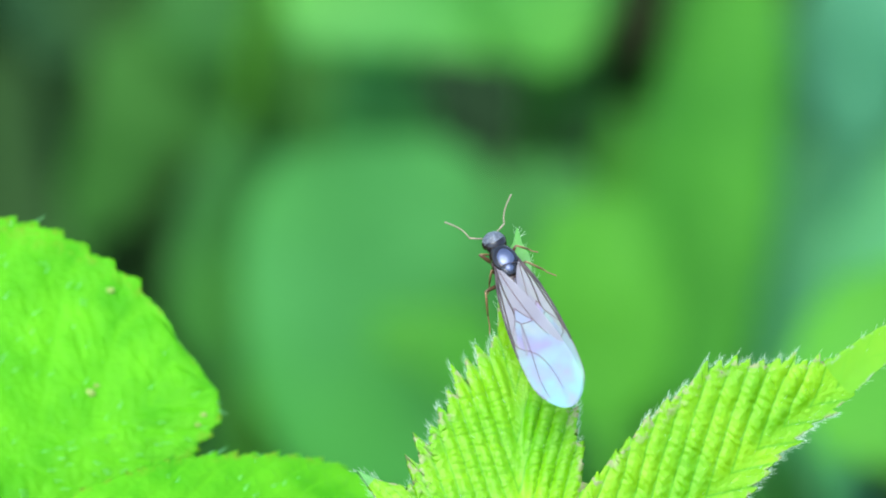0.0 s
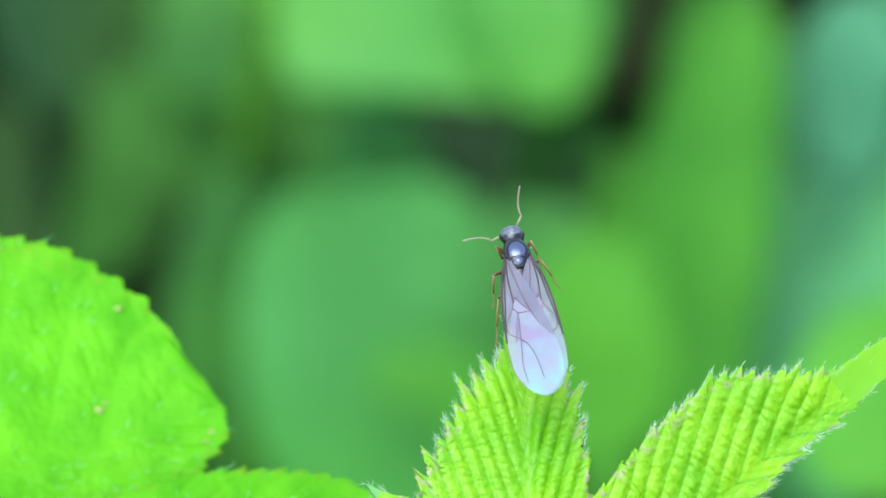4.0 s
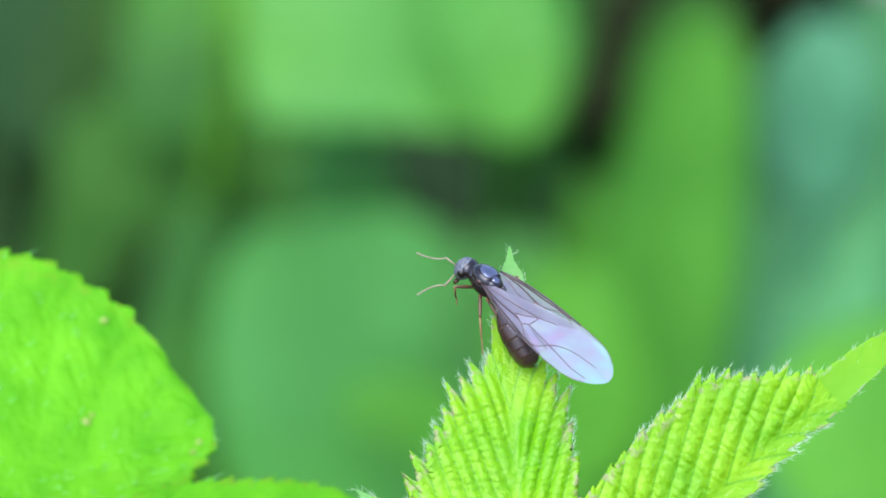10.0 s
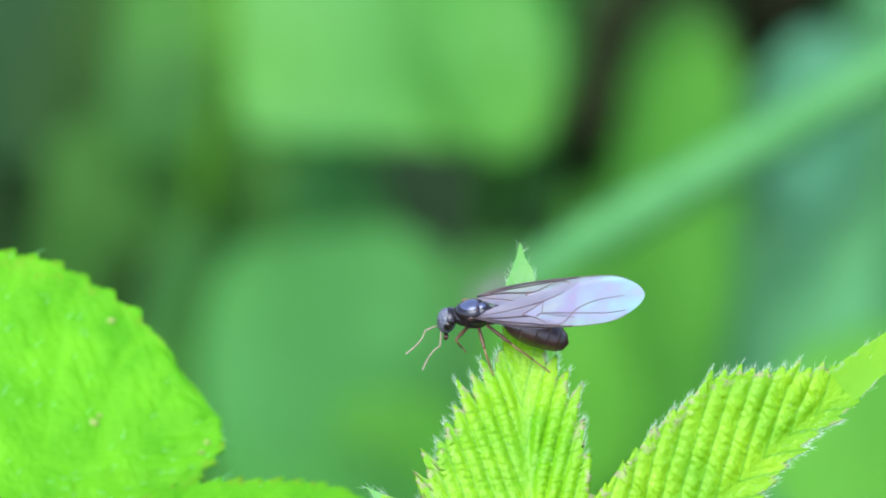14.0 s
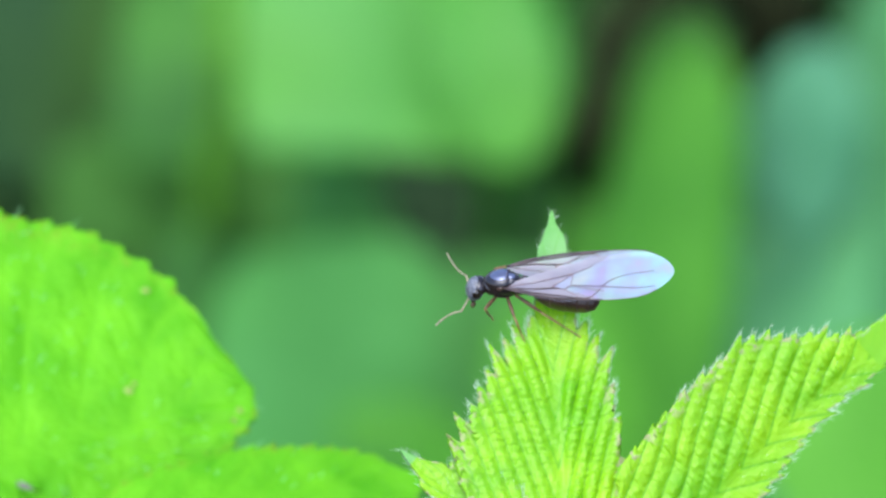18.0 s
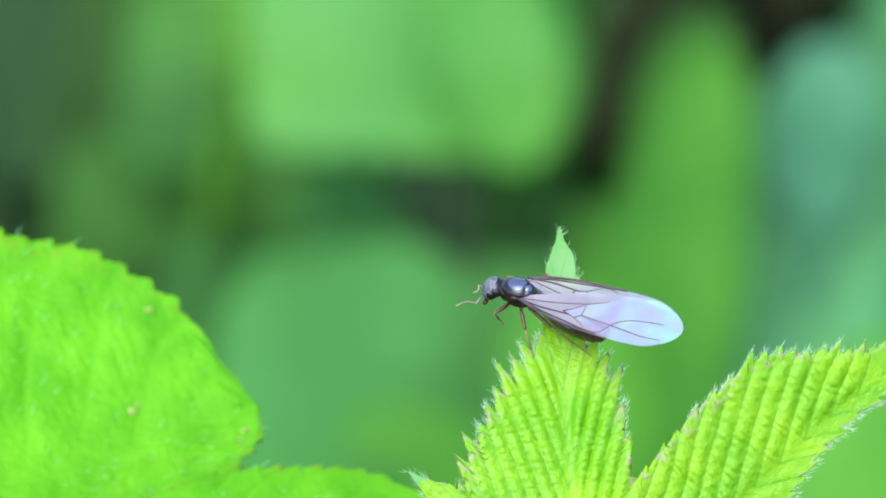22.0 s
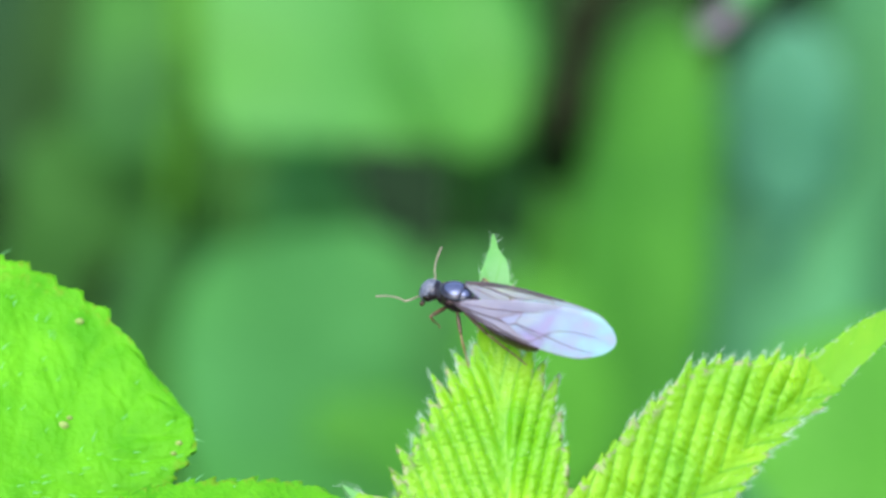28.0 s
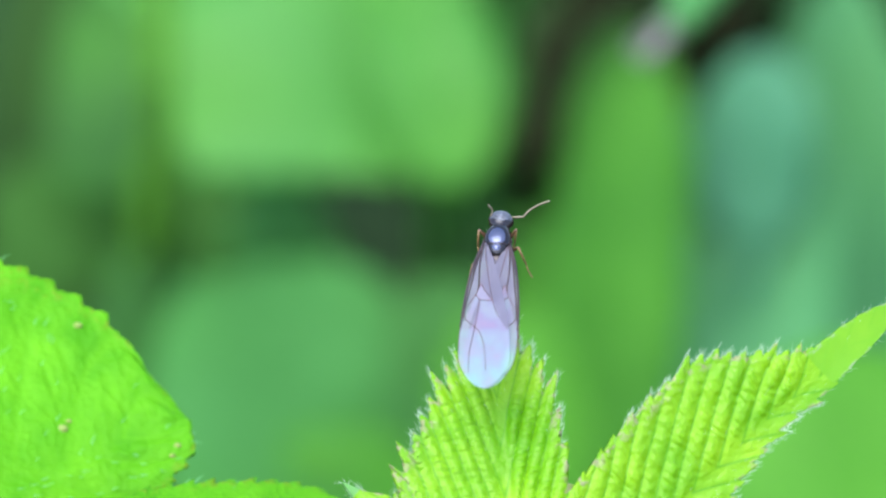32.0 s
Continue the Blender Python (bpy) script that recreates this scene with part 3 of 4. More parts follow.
behind("pale-green leaf end hanging beside a dark cane", PALE, [(1.0, 596.0, 26.1), (3.2, 595.0, 19.6), (4.5, 594.0, 14.8), (5.4, 594.0, 7.6)], 4.9, face=(0.1, -1, 0.3), seed=23, lobes=BLUNT)
behind("dull green leaf in the shade of others", MID, [(8.0, 608.0, 18.1), (8.9, 607.0, 12.8), (9.1, 606.0, 7.6), (9.6, 606.0, 1.6)], 3.2, face=(0.1, -1, 0.2), seed=24, lobes=BLUNT)
behind("dull green leaf behind an upright stem", MID, [(-18.9, 642.0, 27.3), (-20.0, 641.0, 19.3), (-20.7, 640.0, 14.0), (-21.1, 640.0, 7.8)], 4.4, face=(-0.1, -1, 0.3), seed=25, lobes=SQUARE)
behind("leaf low in the thicket, low light put into its deep green", GLOOM, [(-15.4, 652.0, 1.7), (-19.8, 651.0, 3.9), (-24.7, 650.0, 5.7), (-30.9, 650.0, 7.0)], 4.4, face=(0.1, -1, 0.2), seed=26, lobes=BLUNT)
behind("leaf low in the thicket, low light put into its deep green", GLOOM, [(-32.1, 670.0, -6.4), (-28.9, 669.0, -1.0), (-27.4, 668.0, 4.0), (-26.5, 668.0, 11.6)], 3.4, face=(0.1, -1, 0.2), seed=27, lobes=BLUNT)
behind("yellowish-green leaf beside a broad one", MID, [(-19.5, 612.0, -16.7), (-18.8, 611.0, -9.8), (-17.7, 610.0, -3.7), (-16.4, 610.0, 3.5)], 4.9, face=(0.1, -1, 0.2), seed=28, lobes=BLUNT)
behind("grey-green leaf tip in a gap", TEAL, [(-7.3, 610.0, -3.7), (-7.6, 609.0, 0.7), (-7.8, 608.0, 3.7), (-8.1, 608.0, 9.2)], 4.1, face=(0.1, -1, 0.2), seed=29, lobes=BLUNT)
# added sheet that fills a brownish gap with painted shade
behind("brown leaf-shaped sheet with a gap's shade in its colour", GAP_BROWN, [(-10.0, 692.0, 5.4), (-12.5, 691.0, 5.0), (-14.5, 690.0, 5.0), (-17.4, 690.0, 5.2)], 1.9, face=(0.1, -1, 0.2), seed=30, lobes=BLUNT)
# added dark sheet: the gap's shade is in its colour
behind("leaf-shaped dark sheet that stands for the shade in a gap", GAP, [(-6.5, 662.0, 6.4), (-1.6, 661.0, 5.4), (3.8, 660.0, 3.6), (10.0, 660.0, 1.1)], 3.3, face=(0.1, -1, 0.2), seed=31, lobes=SQUARE)
behind("broad bluish-green leaf behind, facing the light", TEAL, [(-5.1, 602.0, -25.3), (-6.4, 601.0, -16.2), (-7.3, 600.0, -7.1), (-7.2, 600.0, 2.1)], 10.4, face=(0, -1, 0.2), seed=32, lobes=ROUND)
behind("green leaf lying over a broad bluish one", GRASSY, [(5.2, 594.0, -21.7), (2.2, 593.0, -17.0), (-1.7, 592.0, -13.6), (-8.1, 592.0, -11.7)], 3.0, face=(0.05, -1, 0.3), seed=33, lobes=BLUNT)
behind("dull green leaf at the edge of a gap", DUSK, [(4.4, 598.0, -13.1), (4.4, 597.0, -9.3), (4.6, 596.0, -5.0), (5.4, 596.0, 0.9)], 4.3, face=(0.1, -1, 0.3), seed=34, lobes=ROUND)
behind("bright yellowish-green leaf behind", BRIGHT, [(9.4, 574.0, -19.0), (9.4, 573.0, -13.0), (9.1, 572.0, -7.5), (9.3, 572.0, -1.6)], 5.3, face=(0.05, -1, 0.3), seed=35, lobes=BLUNT)
behind("tall yellowish-green leaf behind", GRASSY, [(16.0, 592.0, -18.3), (16.6, 591.0, -6.2), (17.9, 590.0, 7.5), (18.6, 590.0, 19.1)], 5.0, face=(0.05, -1, 0.15), seed=36, lobes=BLUNT)
behind("tall green leaf before a cane", GRASSY, [(12.2, 602.0, -18.3), (12.2, 601.0, -9.7), (12.1, 600.0, -2.8), (12.1, 600.0, 6.1)], 3.7, face=(0.05, -1, 0.15), seed=37, lobes=BLUNT)
behind("bluish-green leaf behind, sky sheen worked into its colour", BLUE, [(26.5, 602.0, -22.6), (26.8, 601.0, -7.5), (27.9, 600.0, 6.3), (28.5, 600.0, 16.9)], 6.5, face=(-0.1, -1, 0.6), seed=38, lobes=BLUNT)
# laid over the leaf as a painted patch of sky reflection
behind("leaf end with the sky's blue put into its colour", SHEEN, [(27.6, 598.0, 2.4), (27.9, 597.0, 7.2), (28.3, 596.0, 11.9), (28.8, 596.0, 17.3)], 4.1, face=(-0.1, -1, 0.6), seed=39, lobes=BLUNT)
behind("bluish-green leaf behind, sky sheen worked into its colour", BLUE, [(40.5, 627.0, -21.9), (38.3, 626.0, -7.5), (36.4, 625.0, 6.5), (34.9, 625.0, 23.6)], 6.6, face=(-0.1, -1, 0.6), seed=40, lobes=BLUNT)
behind("bright-green leaf low in the thicket", BRIGHT, [(41.0, 502.0, -11.2), (34.9, 501.0, -12.1), (29.1, 500.0, -13.3), (23.0, 500.0, -15.5)], 8.1, face=(0, -1, 0.5), seed=41, lobes=BLUNT)
behind("dull green leaf low in the thicket", GRASSY, [(18.4, 614.0, -22.8), (17.5, 613.0, -16.7), (16.8, 612.0, -11.0), (16.6, 612.0, -3.6)], 4.8, face=(0, -1, 0.3), seed=42, lobes=BLUNT)
behind("bluish-green leaf among the yellowish ones", TEAL, [(22.2, 606.0, -20.9), (21.7, 605.0, -14.9), (21.4, 604.0, -8.8), (21.2, 604.0, -0.1)], 2.6, face=(0, -1, 0.3), seed=43, lobes=BLUNT)
# fills a gap; the GLOOM colour carries the gap's shade
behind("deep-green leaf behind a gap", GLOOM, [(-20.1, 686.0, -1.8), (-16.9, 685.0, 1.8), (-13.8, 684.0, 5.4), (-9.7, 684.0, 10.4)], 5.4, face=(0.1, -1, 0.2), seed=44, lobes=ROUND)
behind("deep-green leaf behind a gap", DUSK, [(12.6, 652.0, -3.6), (11.7, 651.0, 0.4), (10.6, 650.0, 4.9), (9.2, 650.0, 10.2)], 3.8, face=(0.1, -1, 0.2), seed=45, lobes=ROUND)
# these two stand in the light; their colour carries the shade
behind("deep-green leaf with shade put into its colour", SHADE, [(-31.3, 702.0, 30.6), (-32.6, 701.0, 22.9), (-33.5, 700.0, 15.5), (-34.9, 700.0, 6.9)], 6.8, face=(-0.1, -1, 0.1), seed=46, lobes=BLUNT)
behind("deep-green leaf with shade put into its colour", SHADE, [(-22.5, 692.0, 30.9), (-24.5, 691.0, 24.5), (-26.1, 690.0, 18.6), (-27.2, 690.0, 12.3)], 4.3, face=(-0.1, -1, 0.1), seed=47, lobes=BLUNT)

# stems among them
def stem(name, label, mat, points, r0, r1):
    root = new(name)
    foot = down(points[-1], 0.0, 0.05)
    run = curve_points(seen_at(list(points) + [foot]), 30)
    part("stem", tube(run, [r0 * MM, r0 * MM, r1 * MM], 10), mat, root)
    for p, q in zip(run[2:-2:4], run[3:-1:4]):
        ahead = Vector(q - p).normalized()
        part("node", tube([Vector(p) - ahead * r0 * MM, Vector(p), Vector(p) + ahead * r0 * MM], [r0 * MM, r0 * 1.25 * MM, r0 * MM], 10), mat, root)
    return tagged(root, label, "stem", "thicket stems")


stem("olive_stem", "upright olive-green stem behind the leaves", OLIVE, [(-16.3, 570.0, 27.7), (-16.3, 570.0, 17.5), (-16.4, 574.0, 11.6), (-16.6, 585.0, 6.1), (-17.2, 630.0, -0.2), (-17.8, 650.0, -9.9)], 1.03, 1.6)
# nothing shades these two canes; their dark colour does it
stem("dark_stem", "arching cane with shade put into its dark colour", BARK, [(25.4, 660.0, 15.2), (24.7, 620.0, 17.8), (22.7, 600.0, 20.4), (18.8, 588.0, 21.9), (15.4, 586.0, 20.7), (13.5, 586.0, 18.3), (12.1, 586.0, 14.3), (11.4, 588.0, 9.9), (11.4, 612.0, 5.5), (11.9, 650.0, 0.4), (13.0, 690.0, -9.9)], 1.72, 2.4)
stem("dark_stem", "cane among leaves with shade put into its dark colour", BARK, [(26.9, 610.0, 31.2), (26.1, 610.0, 25.1), (25.5, 608.0, 21.6), (25.2, 606.0, 17.2), (28.2, 690.0, 11.9)], 2.83, 3.0)

# the mass of the thicket further back, its shade put into the leaf colour
hedge = random.Random(77)
verts, faces, uvs = [], [], []
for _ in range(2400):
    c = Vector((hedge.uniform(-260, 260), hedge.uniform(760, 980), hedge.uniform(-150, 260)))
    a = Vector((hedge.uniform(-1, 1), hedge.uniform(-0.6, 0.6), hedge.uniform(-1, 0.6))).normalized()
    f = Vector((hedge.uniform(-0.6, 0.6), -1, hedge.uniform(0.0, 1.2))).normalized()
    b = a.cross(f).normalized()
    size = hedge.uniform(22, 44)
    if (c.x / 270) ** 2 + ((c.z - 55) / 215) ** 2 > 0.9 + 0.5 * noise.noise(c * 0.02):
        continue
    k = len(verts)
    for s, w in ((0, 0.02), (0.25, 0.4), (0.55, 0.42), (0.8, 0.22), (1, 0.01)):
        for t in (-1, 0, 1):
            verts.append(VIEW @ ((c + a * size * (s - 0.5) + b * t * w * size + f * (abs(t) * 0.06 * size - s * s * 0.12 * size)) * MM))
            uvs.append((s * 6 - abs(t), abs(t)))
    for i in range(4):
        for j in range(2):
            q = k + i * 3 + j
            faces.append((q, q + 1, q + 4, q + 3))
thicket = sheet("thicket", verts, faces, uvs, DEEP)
tagged(thicket, "dense thicket of bramble leaves with shade put into their dark green", "thicket", kind="stuff")


# ---- the nodding stalk that swings through ----
stalk = new("nodding_stalk")
line = curve_points([(2.5, 0, 1.0), (5.2, 0, 2.3), (14, 0, 5.8), (30, 0, 12.0), (60, 2, 22), (110, 10, 25), (150, 30, -40), (165, 70, -260), (168, 120, -420)], 60) * 1.3 * MM
part("stem", tube(line, [1.2 * MM, 1.6 * MM, 1.7 * MM, 1.8 * MM, 1.9 * MM, 2.1 * MM], 10), STALK, stalk)
flower = part("flower_spike", tube([Vector(p) * MM for p in ((0, 0, 0), (1.0, 0, 0.3), (2.6, 0, 1.0), (4.4, 0, 1.9), (6.0, 0, 2.6))], [0.08 * MM, 0.35 * MM, 0.6 * MM, 0.75 * MM, 0.7 * MM], 10), SPIKE, stalk, "greyish-purple tip")
rng = random.Random(5)
for _ in range(26):
    u = rng.uniform(0.1, 1)
    c = Vector((5.6 * u, rng.uniform(-0.6, 0.6), 2.4 * u + rng.uniform(-0.7, 0.7)))
    part("scale", tube([c * MM, (c + Vector((-0.5, rng.uniform(-0.2, 0.2), rng.uniform(-0.2, 0.3)))) * MM, (c + Vector((-1.1, rng.uniform(-0.3, 0.3), rng.uniform(-0.5, 0.3)))) * MM], [0.08 * MM, 0.22 * MM, 0.03 * MM], 6), SPIKE, flower)
tagged(stalk, "pale-green nodding stalk with a greyish-purple tip, swaying", "stalk")


# ---- the winged ant: x forward, y to its left, z up on its back; millimetres from the middle of the thorax ----
ant = new("winged_ant")
tagged(ant, "dark brown winged ant with long clear wings on the leaf tip", "ant")


def ball(bm, centre, radii, turn=0.0, seg=28, rings=18, shape=None):
    """An ellipsoid pitched by turn degrees, with an optional change of form."""
    made = bmesh.ops.create_uvsphere(bm, u_segments=seg, v_segments=rings, radius=1.0)["verts"]
    m = Matrix.Rotation(radians(turn), 3, "Y")
    for v in made:
        p = Vector((v.co.z, v.co.y, -v.co.x))
        if shape:
            p = shape(p)
        v.co = (Vector(centre) + m @ Vector((p.x * radii[0], p.y * radii[1], p.z * radii[2]))) * MM
    return bm


def lathe(profile, bend=0.0, flat=0.9, seg=28):
    """A body of rings along -x, from (x, radius) pairs, bent downwards."""
    bm = bmesh.new()
    rows = []
    for x, r in profile:
        z = bend * x * x
        rows.append([bm.verts.new(Vector((-x, r * math.cos(a), z + r * flat * math.sin(a))) * MM) for a in np.linspace(0, 2 * math.pi, seg, endpoint=False)])
    for r0, r1 in zip(rows, rows[1:]):
        for j in range(seg):
            bm.faces.new((r0[j], r1[j], r1[(j + 1) % seg], r0[(j + 1) % seg]))
    bm.faces.new(rows[0])
    bm.faces.new(rows[-1][::-1])
    return bm


# thorax
part("mesoscutum", ball(bmesh.new(), (0.16, 0, 0.24), (0.84, 0.67, 0.54), 2, 32, 22, lambda p: Vector((p.x, p.y * (1 - 0.12 * p.x), p.z * (1 - 0.10 * p.x * p.x - 0.24 * max(0.0, p.z) ** 2)))), CHITIN, ant, "glossy black back plate")
# added dome: draws the sky's reflection on the black back
part("back_gleam", ball(bmesh.new(), (0.12, 0, 0.285), (0.68, 0.55, 0.53), 2, 32, 22, lambda p: Vector((p.x, p.y * (1 - 0.15 * p.x), p.z * (1 - 0.10 * p.x * p.x - 0.22 * max(0.0, p.z) ** 2)))), SKY_GLEAM, ant, "sky's reflection on the back, added as a bluish dome")
part("scutellum", ball(bmesh.new(), (-0.44, 0, 0.22), (0.46, 0.48, 0.40), -12, 28, 18, lambda p: Vector((p.x, p.y, p.z * (1 - 0.2 * max(0.0, p.z) ** 2)))), CHITIN, ant)
# second added dome, the reflection on the scutellum
part("scutellum_gleam", ball(bmesh.new(), (-0.46, 0, 0.26), (0.32, 0.34, 0.34), -14, 24, 16, lambda p: Vector((p.x, p.y * (1 + 0.35 * p.x), p.z))), SKY_GLEAM, ant, "sky's reflection behind the back plate, added as a bluish dome")
part("pronotum", ball(bmesh.new(), (0.70, 0, -0.06), (0.34, 0.58, 0.52), 20), CHITIN, ant)
part("propodeum", ball(bmesh.new(), (-0.85, 0, -0.18), (0.48, 0.48, 0.44), -25), BROWN, ant)
part("thorax_side", ball(bmesh.new(), (0.06, 0, -0.10), (0.92, 0.68, 0.66), -4), CHITIN, ant)
bm = bmesh.new()
for y0, y1 in ((-0.5, -0.22), (-0.22, 0.22), (0.22, 0.5)):
    add_tube(bm, [Vector((-0.34 - 0.05 * abs(y), y, 0.66 - 0.55 * y * y)) * MM for y in (y0, (y0 + y1) / 2, y1)], [0.022 * MM, 0.022 * MM], 5)
part("suture", bm, BROWN, ant)
for sy in (1, -1):
    part("tegula", ball(bmesh.new(), (0.02, 0.62 * sy, 0.22), (0.20, 0.11, 0.13), 15, 14, 10), BROWN, ant)
part("petiole", ball(bmesh.new(), (-1.28, 0, -0.34), (0.14, 0.20, 0.30), -8, 16, 12), BROWN, ant)

# gaster: overlapping ringed plates, hinged at the petiole
gaster = new("gaster")
gaster.parent = ant
GASTER_AT = Vector((-1.35, 0, -0.42))
edges = [(0.0, 0.16), (0.25, 0.46), (0.6, 0.68), (1.05, 0.83), (1.5, 0.88), (1.95, 0.86), (2.45, 0.80), (2.9, 0.68), (3.3, 0.45), (3.5, 0.06)]
ends = [0.0, 1.08, 1.86, 2.46, 2.98, 3.5]
for n, (a, b) in enumerate(zip(ends, ends[1:])):
    xs = np.linspace(a, min(b + 0.06, 3.5), 9)
    prof = [(x, float(np.interp(x, [e[0] for e in edges], [e[1] for e in edges])) * (1.0 + 0.025 * (x - a) / (b - a))) for x in xs]
    prof = prof + ([(xs[-1] - 0.02, prof[-1][1] * 0.96)] if n < 4 else [])
    plate = part("gaster_plate", lathe(prof, -0.03, 0.92), BROWN, gaster)
    if n < 4:
        part("plate_rim", lathe([(b + 0.02, prof[-2][1] * 0.99), (b + 0.06, prof[-2][1] * 1.004), (b + 0.075, prof[-2][1] * 0.985)], -0.03, 0.92), RIM, gaster)
gaster.location = GASTER_AT * MM

# head, hinged at the neck
head = new("head")
head.parent = ant
HEAD_AT = Vector((1.14, 0, 0.0))
face_form = lambda p: Vector((p.x, p.y * (1 - 0.24 * p.x) * (1.0 if p.x < 0.4 else 1 - 0.4 * (p.x - 0.4)), p.z * (1 - 0.18 * p.x)))
part("skull", ball(bmesh.new(), (0.50, 0, -0.25), (0.74, 0.56, 0.47), 56, 30, 20, face_form), SKULL, head)
part("occiput", ball(bmesh.new(), (0.13, 0, -0.02), (0.37, 0.56, 0.47), 56, 24, 16), CHITIN, head, "black back of the head")
part("neck", ball(bmesh.new(), (-0.04, 0, -0.05), (0.32, 0.15, 0.15), 14, 14, 10), RUST, head, "reddish-brown neck")
for sy in (1, -1):
    part("eye", ball(bmesh.new(), (0.36, 0.45 * sy, -0.14), (0.28, 0.19, 0.24), 56, 18, 12), EYE, head)
    part("mandible", tube([Vector(p) * MM for p in ((0.82, 0.27 * sy, -0.84), (0.96, 0.24 * sy, -1.04), (0.98, 0.05 * sy, -1.18))], [0.13 * MM, 0.11 * MM, 0.03 * MM], 8), UMBER, head, "dark brown jaw")
for x, y, z in ((0.52, 0.0, 0.22), (0.38, 0.13, 0.20), (0.38, -0.13, 0.20)):
    part("ocellus", ball(bmesh.new(), (x, y, z), (0.05, 0.05, 0.04), 0, 10, 8), EYE, head)

# antennae: a scape, then an elbow, then the beaded whip, each on its own hinge
FEELER_AT = {1: Vector((0.90, 0.17, -0.46)), -1: Vector((0.90, -0.17, -0.46))}
feelers = {}
for sy in (1, -1):
    feeler = new("antenna")
    feeler.parent = head
    feeler.location = FEELER_AT[sy] * MM
    part("scape", tube([Vector(p) * MM for p in ((0, 0, 0), (0.4, 0.03, 0.20), (0.80, 0, 0.36))], [0.036 * MM, 0.042 * MM, 0.048 * MM], 8), FEELER, feeler)
    bm = bmesh.new()
    for k in range(11):
        x0, x1 = 0.80 + 0.138 * k, 0.80 + 0.138 * (k + 1)
        z0, z1 = (0.36 - 0.30 * (1 - math.exp(-(x - 0.80) * 2.2)) + 0.06 * (x - 0.80) ** 2 for x in (x0, x1))
        add_tube(bm, [Vector((x0, 0, z0)) * MM, Vector(((x0 + x1) / 2, 0, (z0 + z1) / 2)) * MM, Vector((x1, 0, z1)) * MM], [0.030 * MM, 0.040 * MM + k * 0.001 * MM, 0.032 * MM], 8)
    part("funiculus", bm, FEELER, feeler, "amber beaded feeler whip")
    feelers[sy] = feeler


# wings, folded back over the body, each with its veins
def wing_point(s, t, sy, length, lead, trail, base, lift, roof):
    """A point of a folded wing: s from root to tip, t from the leading to the trailing edge; the end is rounded."""
    knots = (0, 0.08, 0.25, 0.5, 0.7, 0.85, 1.0)
    y0, y1 = np.interp(s, knots, lead), np.interp(s, knots, trail)
    mid, half = (y0 + y1) / 2, (y0 - y1) / 2
    if s > 0.78:
        half *= math.sqrt(max(0.0, 1 - ((s - 0.78) / 0.22) ** 2))
    y = mid + half * (1 - 2 * t)
    z = base[2] + lift * s - roof * max(0.0, y - 0.1) - 0.10 * math.sin(math.pi * t) * (1 - s) * 0.4 + 0.04 * math.sin(9 * s + 3 * t)
    return Vector((base[0] - length * s, sy * y, z))


def wing(name, sy, length, lead, trail, base, lift, roof, mat, veins, label, cells=()):
    def smooth(ys):
        return [float(v) for v in ys]
    bm = bmesh.new()
    ns, nt = 110, 28
    fine = np.linspace(0, 1, ns + 1) ** 1.0
    grid = []
    for i in range(ns + 1):
        s = math.sin(fine[i] * math.pi / 2)
        grid.append([bm.verts.new(wing_point(s, j / nt, sy, length, smooth(lead), smooth(trail), base, lift, roof) * MM) for j in range(nt + 1)])
    for r0, r1 in zip(grid, grid[1:]):
        for j in range(nt):
            bm.faces.new((r0[j], r1[j], r1[j + 1], r0[j + 1]))
    ob = part(name, bm, mat, ant, label)
    if cells:
        for m in cells:
            ob.data.materials.append(m)
        for p in ob.data.polygons:
            s, t = math.sin((p.index // nt + 0.5) / ns * math.pi / 2), (p.index % nt + 0.5) / nt
            s = float(np.interp(s, (0, 0.58, 1), (0, 0.45, 1)))
            if s < np.interp(t, (0, 0.26, 0.4, 0.56, 0.7, 0.85, 1), (0.46, 0.28, 0.22, 0.27, 0.31, 0.42, 0.48)):
                p.material_index = 1
            elif s < np.interp(t, (0.26, 0.37, 0.7), (0.28, 0.305, 0.31)) and 0.26 < t < 0.7:
                p.material_index = 2
    for pts, r in veins:
        line = curve_points([wing_point(s, t, sy, length, lead, trail, base, lift, roof) + Vector((0, 0, 0.02)) for s, t in ((float(np.interp(u, (0, 0.45, 1), (0, 0.58, 1))), v) for u, v in pts)], 5 * len(pts))
        part("vein", tube([Vector(p) * MM for p in line], [r * MM, r * 0.7 * MM], 5), VEIN if r > 0.025 else PALE_VEIN, ob)
    return ob


